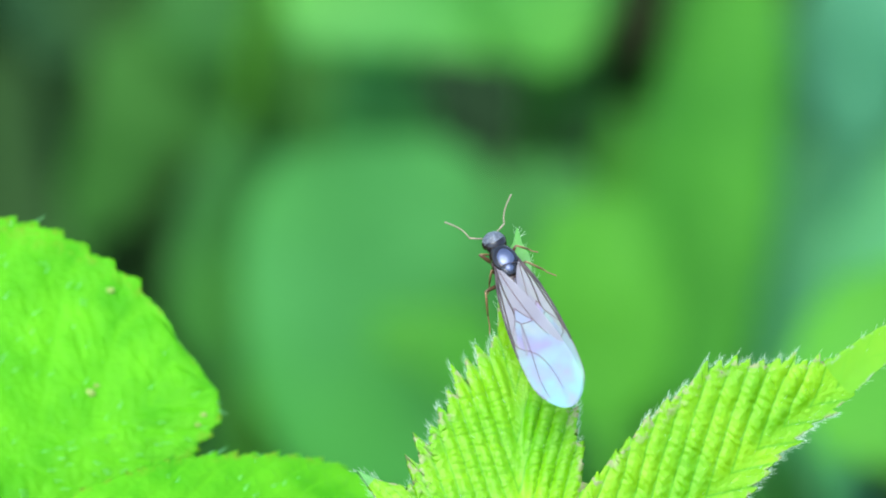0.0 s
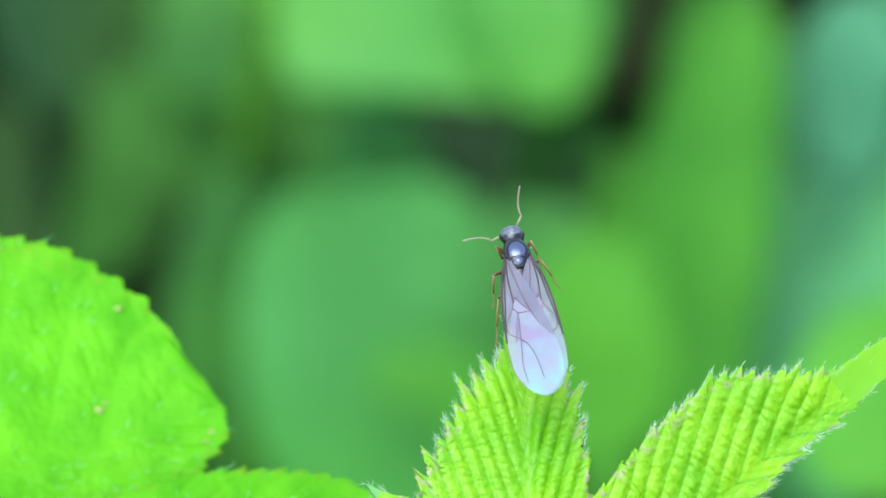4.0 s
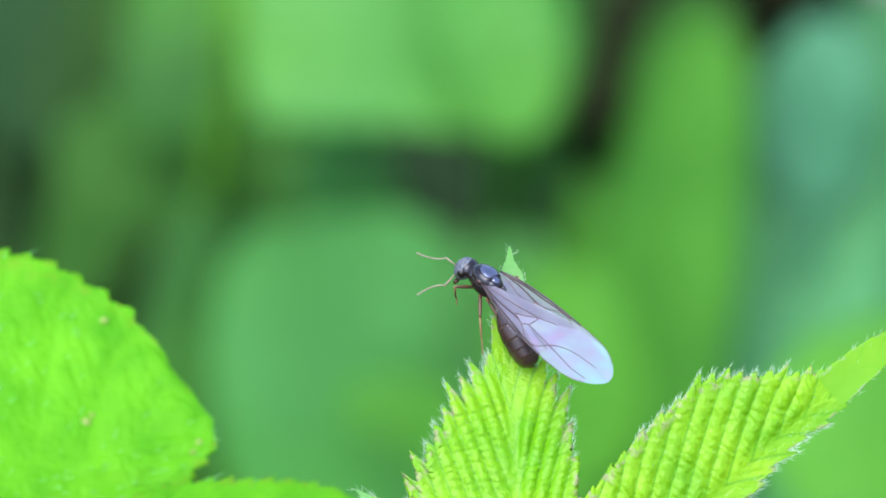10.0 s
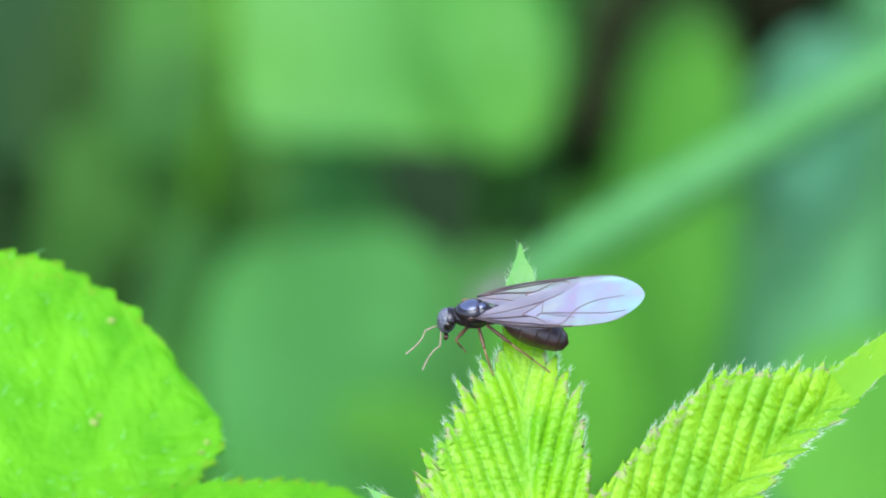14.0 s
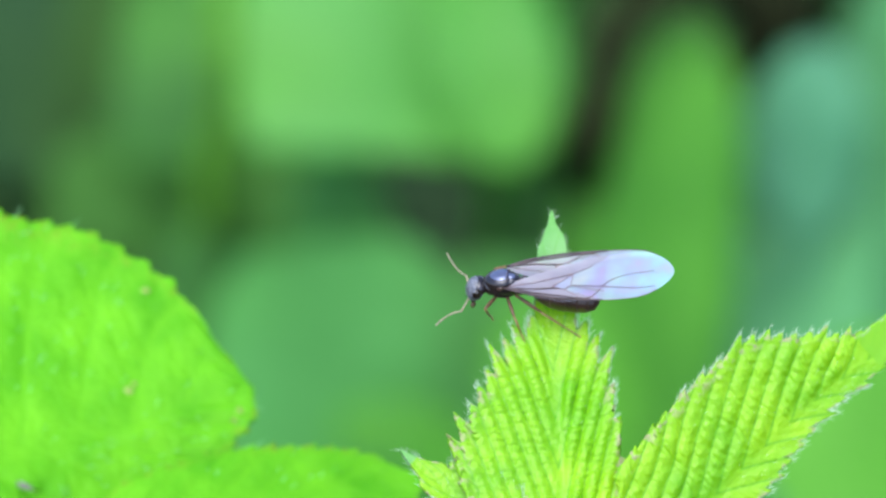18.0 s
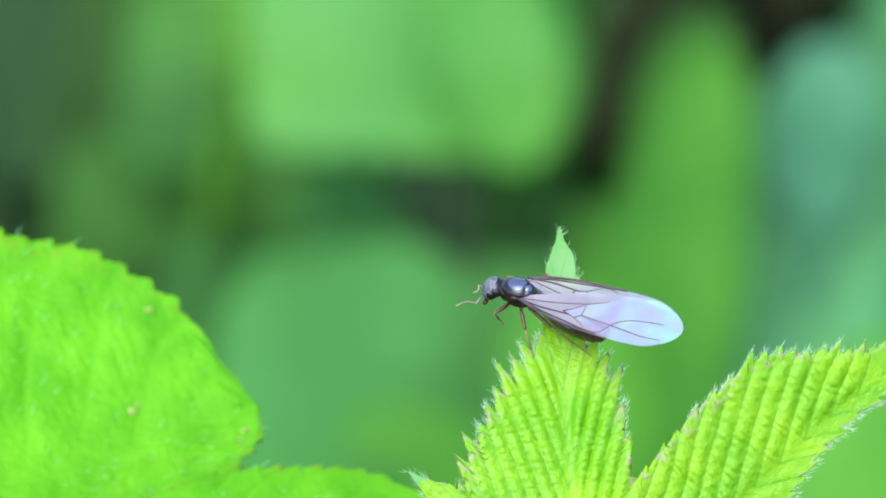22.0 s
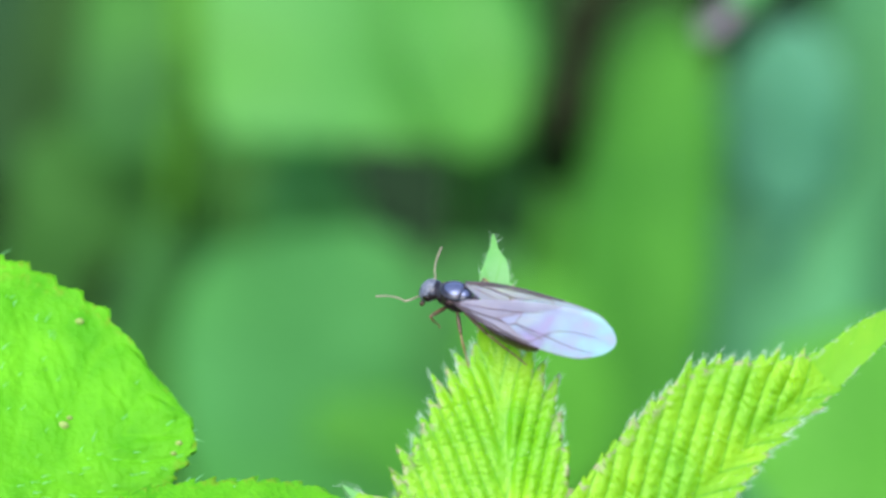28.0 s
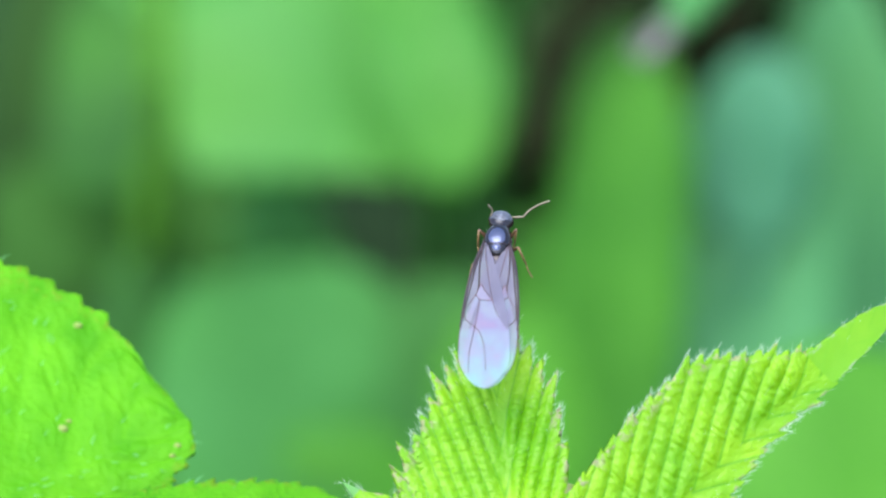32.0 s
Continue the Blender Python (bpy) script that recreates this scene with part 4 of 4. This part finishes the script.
FORE_VEINS = [
    ([(0, 0.0), (0.12, 0.0), (0.25, 0.0), (0.36, 0.0), (0.46, 0.0)], 0.066),
    ([(0.46, 0.0), (0.55, 0.0), (0.75, 0.0), (0.88, 0.01)], 0.022),
    ([(0.02, 0.12), (0.12, 0.11), (0.24, 0.09), (0.36, 0.03)], 0.050),
    ([(0.33, 0.02), (0.36, 0.035), (0.40, 0.02)], 0.065),
    ([(0.02, 0.20), (0.12, 0.28), (0.22, 0.33), (0.25, 0.32)], 0.044),
    ([(0.22, 0.40), (0.25, 0.32), (0.28, 0.26), (0.36, 0.03)], 0.024),
    ([(0.28, 0.26), (0.305, 0.37), (0.38, 0.34), (0.45, 0.30)], 0.024),
    ([(0.36, 0.03), (0.41, 0.10), (0.45, 0.30)], 0.024),
    ([(0.45, 0.30), (0.60, 0.25), (0.72, 0.20), (0.86, 0.14)], 0.021),
    ([(0.45, 0.30), (0.52, 0.42), (0.64, 0.50), (0.84, 0.56)], 0.021),
    ([(0.22, 0.40), (0.27, 0.56), (0.31, 0.70)], 0.023),
    ([(0.305, 0.37), (0.31, 0.54), (0.31, 0.70)], 0.021),
    ([(0.02, 0.50), (0.15, 0.62), (0.31, 0.70), (0.40, 0.80)], 0.022),
]
HIND_VEINS = [([(0, 0.02), (0.3, 0.03), (0.6, 0.02)], 0.02)]
LEAD = (0.62, 0.88, 1.20, 1.40, 1.44, 1.32, 1.02)
TRAIL = (0.50, 0.22, -0.30, -0.85, -1.12, -1.14, -0.88)
wing("forewing", 1, 8.95, LEAD, TRAIL, (-0.18, 0, 0.50), 0.20, 0.14, WING, FORE_VEINS, "clear iridescent forewing with brown veins", (WING_ROOT, WING_CELL))
wing("forewing", -1, 8.85, LEAD, TRAIL, (-0.18, 0, 0.40), 0.08, 0.06, WING, FORE_VEINS, "clear iridescent forewing with brown veins", (WING_ROOT, WING_CELL))
HLEAD = (0.50, 0.70, 0.98, 1.18, 1.1, 1.0, 0.9)
HTRAIL = (0.46, 0.20, -0.30, -0.5, -0.55, -0.5, -0.4)
for sy in (1, -1):
    wing("hindwing", sy, 5.6, HLEAD, HTRAIL, (-0.35, 0, 0.26 + 0.03 * sy), 0.08, 0.42, HINDWING, HIND_VEINS, "clear smaller hindwing")
wings = [o for o in ant.children if o.name.startswith(("forewing", "hindwing"))]

# legs: thigh from the hip to the knee, shin and foot from the knee on
HIPS = {("front", 1): (0.48, 0.30, -0.62), ("mid", 1): (-0.12, 0.32, -0.70), ("hind", 1): (-0.62, 0.30, -0.60)}
HIPS.update({(k, -1): (p[0], -p[1], p[2]) for (k, _), p in list(HIPS.items())})
THIGH = {"front": 1.05, "mid": 1.15, "hind": 1.45}
SHIN = {"front": 1.55, "mid": 1.85, "hind": 2.5}
thighs, shins = {}, {}
for (k, sy), hip in HIPS.items():
    a, b = THIGH[k], SHIN[k]
    leg = new("leg")
    leg.parent = ant
    part("thigh", tube([Vector((x * a, 0, 0)) * MM for x in (0, 0.25, 0.55, 0.85, 1.0)], [0.06 * MM, 0.095 * MM, 0.10 * MM, 0.075 * MM, 0.06 * MM], 10), UMBER, leg)
    part("trochanter", ball(bmesh.new(), (0.02, 0, 0), (0.12, 0.1, 0.1), 0, 12, 8), RUST, leg)
    shin = new("lower_leg")
    shin.parent = ant
    part("tibia", tube([Vector((x * b * 0.56, 0, 0)) * MM for x in (0, 0.4, 1.0)], [0.05 * MM, 0.06 * MM, 0.048 * MM], 8), AMBER, shin)
    bm = bmesh.new()
    for j in range(5):
        x0, x1 = 0.56 + 0.088 * j, 0.56 + 0.088 * (j + 1)
        add_tube(bm, [Vector((x * b, 0, -0.05 * math.sin((x - 0.56) * 7))) * MM for x in (x0, x0 * 0.3 + x1 * 0.7, x1)], [0.032 * MM, 0.04 * MM, 0.028 * MM], 6)
    part("tarsus", bm, AMBER, shin, "amber jointed foot")
    thighs[k, sy], shins[k, sy] = leg, shin



def motions():
    held, rolls = {}, {}

    def stand(t, x, z, heading, rise, roll):
        """The ant's pose: heading across the view from the right, rise away from the camera, roll of its back (90: back to the camera)."""
        h, p, r = radians(heading), radians(rise), radians(roll)
        f = Vector((math.cos(h) * math.cos(p), math.sin(p), math.sin(h) * math.cos(p)))
        s = Vector((math.sin(h), 0, -math.cos(h)))
        c = s.cross(f)
        c = c if c.y < 0 else -c
        d = (s * math.cos(r) + c * math.sin(r)).normalized()
        l = d.cross(f)
        turn = Matrix((f, l, d)).transposed().to_4x4()
        rolls[t] = roll
        held[t] = VIEW @ Matrix.Translation(Vector((x, 1.68 + 0.25 * z - 1.45, z)) * MM) @ turn
        return t, held[t]

    walk(ant, [
        stand(0, 3.48, -0.84, 115.3, 29, 75),
        stand(0.5, 3.62, -0.38, 104.7, 29, 80),
        stand(1, 3.49, -0.11, 107.4, 30, 78),
        stand(1.5, 3.72, -0.09, 96.7, 31, 88),
        stand(2, 4.10, 0.08, 90.7, 32, 95),
        stand(2.5, 3.98, 0.13, 92.7, 34, 90),
        stand(4.5, 3.74, 0.24, 104.4, 38, 82),
        stand(5, 3.74, 0.38, 98.6, 39, 88),
        stand(5.5, 3.93, 0.36, 92.5, 38, 92),
        stand(6, 4.11, 0.38, 89.2, 36, 97),
        stand(6.5, 4.08, 0.13, 94.1, 36, 88),
        stand(7, 3.72, 0.10, 103.9, 35, 82),
        stand(7.5, 3.75, 0.05, 107.4, 34, 75),
        stand(8, 3.74, -0.09, 114.5, 33, 66),
        stand(8.5, 3.34, -0.29, 121.1, 32, 60),
        stand(9, 3.22, -0.45, 128.0, 30, 52),
        stand(9.5, 3.15, -0.61, 134.0, 28, 46),
        stand(10, 2.91, -0.79, 138.2, 28, 43),
        stand(10.5, 2.73, -1.28, 144.5, 27, 42),
        stand(11, 2.64, -1.47, 153.7, 24, 38),
        stand(11.5, 2.29, -1.71, 161.7, 24, 36),
        stand(12, 2.40, -1.62, 153.2, 27, 40),
        stand(12.5, 2.33, -1.74, 154.4, 28, 40),
        stand(13, 1.93, -2.22, 168.7, 25, 42),
        stand(13.5, 1.85, -2.46, 186.8, 21, 37),
        stand(14, 1.77, -2.55, 183.5, 19, 40),
        stand(14.5, 1.75, -2.54, 185.6, 20, 38),
        stand(16.5, 1.89, -2.89, 191.5, 20, 37),
        stand(17, 1.66, -2.97, 189.6, 18, 39),
        stand(17.5, 1.64, -2.97, 186.0, 17, 41),
        stand(18, 1.62, -2.75, 181.5, 17, 43),
        stand(18.5, 1.59, -2.86, 181.1, 18, 43),
        stand(19, 1.79, -2.84, 183.4, 18, 41),
        stand(19.5, 1.72, -2.89, 183.7, 17, 42),
        stand(20, 1.81, -2.77, 181.8, 18, 46),
        stand(20.5, 2.06, -2.75, 170.9, 20, 46),
        stand(21, 2.09, -2.31, 165.9, 22, 50),
        stand(21.5, 2.03, -2.28, 165.2, 22, 51),
        stand(22, 2.04, -2.32, 163.9, 22, 50),
        stand(22.5, 1.80, -2.40, 168.4, 22, 47),
        stand(23, 1.86, -2.30, 166.4, 23, 49),
        stand(23.5, 1.98, -2.28, 164.3, 22, 51),
        stand(24, 1.87, -2.23, 163.1, 21, 51),
        stand(24.5, 1.64, -2.34, 164.0, 20, 51),
        stand(26.5, 1.77, -2.35, 168.7, 18, 48),
        stand(27, 1.88, -2.38, 169.4, 18, 47),
        stand(27.5, 1.86, -2.35, 165.5, 21, 50),
        stand(28, 2.21, -2.09, 159.7, 25, 52),
        stand(28.25, 2.23, -1.85, 161.6, 25, 50),
        stand(28.5, 1.97, -2.00, 163.8, 24, 45),
        stand(28.75, 1.69, -2.25, 161.7, 23, 45),
        stand(29, 2.14, -1.90, 155.8, 25, 53),
        stand(29.25, 2.41, -1.86, 155.4, 27, 53),
        stand(29.5, 2.38, -1.93, 151.7, 28, 66),
        stand(29.75, 2.99, -1.83, 144.0, 29, 68),
        stand(30, 3.29, -1.57, 138.7, 32, 70),
        stand(30.25, 3.45, -1.26, 120.9, 33, 82),
        stand(30.5, 4.08, -0.70, 90.2, 33, 95),
        stand(30.75, 4.55, -0.60, 82.2, 32, 110),
        stand(31, 4.63, -0.34, 77.4, 32, 118),
        stand(31.25, 4.44, -0.22, 86.8, 31, 106),
        stand(31.5, 4.32, 0.10, 86.8, 31, 97),
        stand(31.75, 4.48, 0.17, 85.5, 33, 94),
        stand(32, 4.35, 0.35, 83.1, 35, 98),
    ])
    times = sorted(held)
    base = {t: (VIEW.inverted() @ held[t]).to_3x3() for t in times}

    # the gaster droops and lifts
    droop = ((0, 4), (8, 6), (9, 18), (10, 26), (11, 31), (13, 29), (13.5, 26), (14.5, 27), (16.5, 24), (17.5, 13), (19, 10), (20.5, 9), (24, 10), (29, 10), (30, 5), (31, 6), (32, 5))
    for_gaster = [(t, Matrix.Translation(GASTER_AT * MM) @ Matrix.Rotation(radians(-float(np.interp(t, [a for a, _ in droop], [b for _, b in droop]))), 4, "Y")) for t in times]
    walk(gaster, for_gaster)

    # the folded wings lean over to the side that the light comes from
    hinge = Matrix.Translation(Vector((0, 0, 0.4)) * MM)
    for_wings = [(t, hinge @ Matrix.Rotation(radians(-min(19.0, max(-8.0, 0.4 * (90 - rolls[t])))), 4, "X") @ hinge.inverted()) for t in times]
    for w in wings:
        walk(w, for_wings)

    # the head turns on its neck, across the view
    nods = {}

    def nod(t, across):
        axis = base[t].transposed() @ Vector((0, -1, 0))
        nods[t] = Matrix.Rotation(radians(across), 3, axis)
        return t, Matrix.Translation(HEAD_AT * MM) @ nods[t].to_4x4()

    walk(head, [
        nod(0, 7),
        nod(0.5, -7),
        nod(1, -5),
        nod(1.5, -5),
        nod(2, -9),
        nod(2.5, -2),
        nod(4.5, 1),
        nod(5, -2),
        nod(5.5, -2),
        nod(6, -2),
        nod(6.5, -1),
        nod(7, 1),
        nod(7.5, 8),
        nod(8, 16),
        nod(8.5, 11),
        nod(9, 17),
        nod(9.5, 25),
        nod(10, 26),
        nod(10.5, 24),
        nod(11, 28),
        nod(11.5, 27),
        nod(12, 24),
        nod(12.5, 25),
        nod(13, 26),
        nod(13.5, 24),
        nod(14, 18),
        nod(14.5, 20),
        nod(16.5, 21),
        nod(17, 17),
        nod(17.5, 8),
        nod(18, 15),
        nod(18.5, 15),
        nod(19, 18),
        nod(19.5, 20),
        nod(20, 18),
        nod(20.5, -4),
        nod(21, 8),
        nod(21.5, 7),
        nod(22, 10),
        nod(22.5, 10),
        nod(23, 6),
        nod(23.5, 8),
        nod(24, 7),
        nod(24.5, 3),
        nod(26.5, 10),
        nod(27, 5),
        nod(27.5, 6),
        nod(28, 7),
        nod(28.25, 12),
        nod(28.5, 23),
        nod(28.75, 24),
        nod(29, 10),
        nod(29.25, 16),
        nod(29.5, 7),
        nod(29.75, 10),
        nod(30, 8),
        nod(30.25, 1),
        nod(30.5, -1),
        nod(30.75, -5),
        nod(31, -2),
        nod(31.25, -6),
        nod(31.5, -1),
        nod(31.75, -3),
        nod(32, -7),
    ])

    # the feelers wave: each is pointed across the view, a little towards the camera
    def point(t, sy, angle, out):
        w = (base[t] @ nods[t]).transposed()
        ahead = w @ Vector((math.cos(radians(angle)) * math.cos(radians(out)), -math.sin(radians(out)), math.sin(radians(angle)) * math.cos(radians(out))))
        up = w @ Vector((-math.sin(radians(angle)) * sy, 0, math.cos(radians(angle)) * sy))
        side = up.cross(ahead).normalized()
        m = Matrix((ahead, side, ahead.cross(side))).transposed()
        return t, Matrix.Translation(FEELER_AT[sy] * MM) @ m.to_4x4()

    walk(feelers[1], [
        point(0, 1, 154, 18),
        point(1, 1, 150, 18),
        point(2, 1, 100, 58),
        point(2.5, 1, 150, 18),
        point(4.5, 1, 190, 18),
        point(5, 1, 150, 18),
        point(5.5, 1, 120, 18),
        point(6, 1, 100, 18),
        point(6.5, 1, 150, 18),
        point(7, 1, 205, 58),
        point(7.5, 1, 185, 18),
        point(8, 1, 195, 18),
        point(8.5, 1, 215, 18),
        point(9, 1, 235, 18),
        point(9.5, 1, 195, 18),
        point(10, 1, 205, 18),
        point(10.5, 1, 215, 18),
        point(11, 1, 258, 25),
        point(11.5, 1, 230, 18),
        point(12, 1, 195, 18),
        point(12.5, 1, 200, 18),
        point(13, 1, 250, 18),
        point(13.5, 1, 245, 18),
        point(14, 1, 240, 18),
        point(14.5, 1, 255, 18),
        point(16.5, 1, 265, 18),
        point(17, 1, 222, 18),
        point(17.5, 1, 240, 18),
        point(18, 1, 215, 18),
        point(18.5, 1, 235, 18),
        point(19, 1, 240, 55),
        point(19.5, 1, 260, 18),
        point(20, 1, 215, 18),
        point(20.5, 1, 215, 18),
        point(21, 1, 200, 50),
        point(21.5, 1, 183, 18),
        point(22, 1, 195, 50),
        point(22.5, 1, 235, 18),
        point(23, 1, 200, 70),
        point(23.5, 1, 225, 18),
        point(24, 1, 255, 18),
        point(24.5, 1, 210, 18),
        point(26.5, 1, 235, 18),
        point(27, 1, 255, 18),
        point(27.5, 1, 178, 18),
        point(28, 1, 175, 18),
        point(28.5, 1, 240, 18),
        point(29, 1, 175, 18),
        point(29.5, 1, 190, 18),
        point(30, 1, 215, 74),
        point(30.25, 1, 190, 18),
        point(30.5, 1, 120, 18),
        point(30.75, 1, 100, 18),
        point(31, 1, 112, 18),
        point(31.25, 1, 180, 18),
        point(31.5, 1, 150, 18),
        point(31.75, 1, 130, 18),
        point(32, 1, 120, 72),
    ])
    walk(feelers[-1], [
        point(0, -1, 72, 12),
        point(1, -1, 75, 12),
        point(2, -1, 18, 25),
        point(2.5, -1, 60, 12),
        point(4.5, -1, 90, 12),
        point(5, -1, 52, 12),
        point(5.5, -1, 45, 12),
        point(6, -1, 20, 12),
        point(6.5, -1, 60, 12),
        point(7, -1, 105, 60),
        point(7.5, -1, 100, 12),
        point(8, -1, 140, 12),
        point(8.5, -1, 160, 12),
        point(9, -1, 222, 12),
        point(9.5, -1, 130, 12),
        point(10, -1, 165, 12),
        point(10.5, -1, 170, 12),
        point(11, -1, 200, 50),
        point(11.5, -1, 205, 12),
        point(12, -1, 110, 50),
        point(12.5, -1, 140, 12),
        point(13, -1, 175, 12),
        point(13.5, -1, 215, 12),
        point(14, -1, 225, 12),
        point(14.5, -1, 215, 12),
        point(16.5, -1, 245, 12),
        point(17, -1, 160, 42),
        point(17.5, -1, 200, 12),
        point(18, -1, 125, 12),
        point(18.5, -1, 200, 12),
        point(19, -1, 172, 12),
        point(19.5, -1, 190, 12),
        point(20, -1, 108, 38),
        point(20.5, -1, 85, 12),
        point(21, -1, 95, 12),
        point(21.5, -1, 75, 12),
        point(22, -1, 215, 75),
        point(22.5, -1, 200, 12),
        point(23, -1, 95, 12),
        point(23.5, -1, 140, 12),
        point(24, -1, 85, 45),
        point(24.5, -1, 85, 12),
        point(26.5, -1, 100, 12),
        point(27, -1, 110, 12),
        point(27.5, -1, 75, 12),
        point(28, -1, 72, 12),
        point(28.5, -1, 190, 12),
        point(29, -1, 40, 12),
        point(29.5, -1, 55, 12),
        point(30, -1, 18, 12),
        point(30.25, -1, 0, 12),
        point(30.5, -1, -10, 12),
        point(30.75, -1, 0, 12),
        point(31, -1, -5, 12),
        point(31.25, -1, 40, 12),
        point(31.5, -1, 30, 12),
        point(31.75, -1, 45, 12),
        point(32, -1, 24, 12),
    ])

    # feet hold the leaf tip; the legs fold between hip and foot
    up_grip = {("front", 1): (3.31, 1.34, -0.35), ("mid", 1): (2.64, 0.84, -2.34), ("hind", 1): (2.78, 0.35, -4.33), ("front", -1): (5.09, 1.38, -0.19), ("mid", -1): (6.02, 0.70, -1.33), ("hind", -1): (5.33, 0.27, -4.64)}
    side_grip = {("front", 1): (1.87, 0.32, -4.42), ("mid", 1): (2.80, -0.06, -5.96), ("hind", 1): (5.60, 0.05, -5.51), ("front", -1): (2.60, 1.10, -1.75), ("mid", -1): (4.16, 1.01, -1.69), ("hind", -1): (5.15, 0.71, -2.89)}
    shares = ((0, 0), (7.5, 0), (9, 1), (30, 1), (30.5, 0), (32, 0))
    for key, hip in HIPS.items():
        k, sy = key
        a, b = THIGH[k], SHIN[k]
        thigh_rows, shin_rows = [], []
        for t in times:
            share = float(np.interp(t, [p for p, _ in shares], [q for _, q in shares]))
            spot = Vector(up_grip[key]).lerp(Vector(side_grip[key]), share)
            foot = (held[t].inverted() @ (VIEW @ (spot * MM))) / MM
            h = Vector(hip)
            if key == ("front", 1):      # this foot is lifted once the ant stands crosswise
                foot = foot.lerp(Vector((0.85, 0.65, -1.95)), share)
            reach = foot - h
            gap = min(max(reach.length, abs(a - b) + 0.15), (a + b) * 0.985)
            way = reach.normalized()
            pole = Vector((0.25 if k == "front" else -0.35, sy * 1.0, 0.75))
            pole = (pole - way * pole.dot(way)).normalized()
            along = (a * a - b * b + gap * gap) / (2 * gap)
            knee = h + way * along + pole * math.sqrt(max(a * a - along * along, 0.0))
            end = h + way * gap
            for rows, start, stop in ((thigh_rows, h, knee), (shin_rows, knee, end)):
                x = (stop - start).normalized()
                y = Vector((0, 0, 1)).cross(x) if abs(x.z) < 0.98 else Vector((0, 1, 0)).cross(x)
                y = pole.cross(x).normalized() if pole.cross(x).length > 0.05 else y.normalized()
                rows.append((t, Matrix.Translation(start * MM) @ Matrix((x, y, x.cross(y))).transposed().to_4x4()))
        walk(thighs[key], thigh_rows)
        walk(shins[key], shin_rows)

    # the stalk swings down into view and away again
    def sway(t, x, z, turn):
        return t, VIEW @ Matrix.Translation(Vector((x, 400, z)) * MM) @ Matrix.Rotation(radians(turn), 4, "Y")

    walk(stalk, [
        sway(0, 32.4, 19.0, -25),
        sway(2.5, 31.4, 18.8, -25),
        sway(4.5, 25.6, 15.5, -25),
        sway(6, 22.6, 13.9, -25),
        sway(7.5, 23.6, 14.6, -25),
        sway(9, 25.3, 14.3, -25),
        sway(10.5, 29.6, 17.7, -25),
        sway(12, 29.7, 16.2, -25),
        sway(12.5, 28.6, 15.3, -22),
        sway(12.6, 1.0, 4.1, -5),
        sway(12.7, 1.5, 0.5, -4),
        sway(12.8, 1.0, 2.2, -3),
        sway(13, 1.7, 2.7, 0.5),
        sway(13.2, 1.6, 1.2, 0.5),
        sway(13.5, 1.4, -0.3, -1.5),
        sway(14, 2.4, -3.5, -8),
        sway(14.2, 2.7, -4.5, -7),
        sway(14.5, 3.0, -8.2, -7),
        sway(15.3, 17.6, 6.4, -15),
        sway(16.5, 31.6, 19.5, -25),
        sway(19, 31.5, 19.6, -25),
        sway(20, 28.0, 16.9, -25),
        sway(21, 32.2, 18.9, -25),
        sway(24.5, 31.2, 17.7, -25),
        sway(26.5, 23.3, 15.6, -25),
        sway(27.5, 20.7, 14.8, -22),
        sway(28, 19.3, 13.9, -22),
        sway(29.5, 17.8, 13.9, -22),
        sway(31, 17.7, 13.8, -22),
        sway(32, 16.6, 14.1, -22),
    ])



motions()
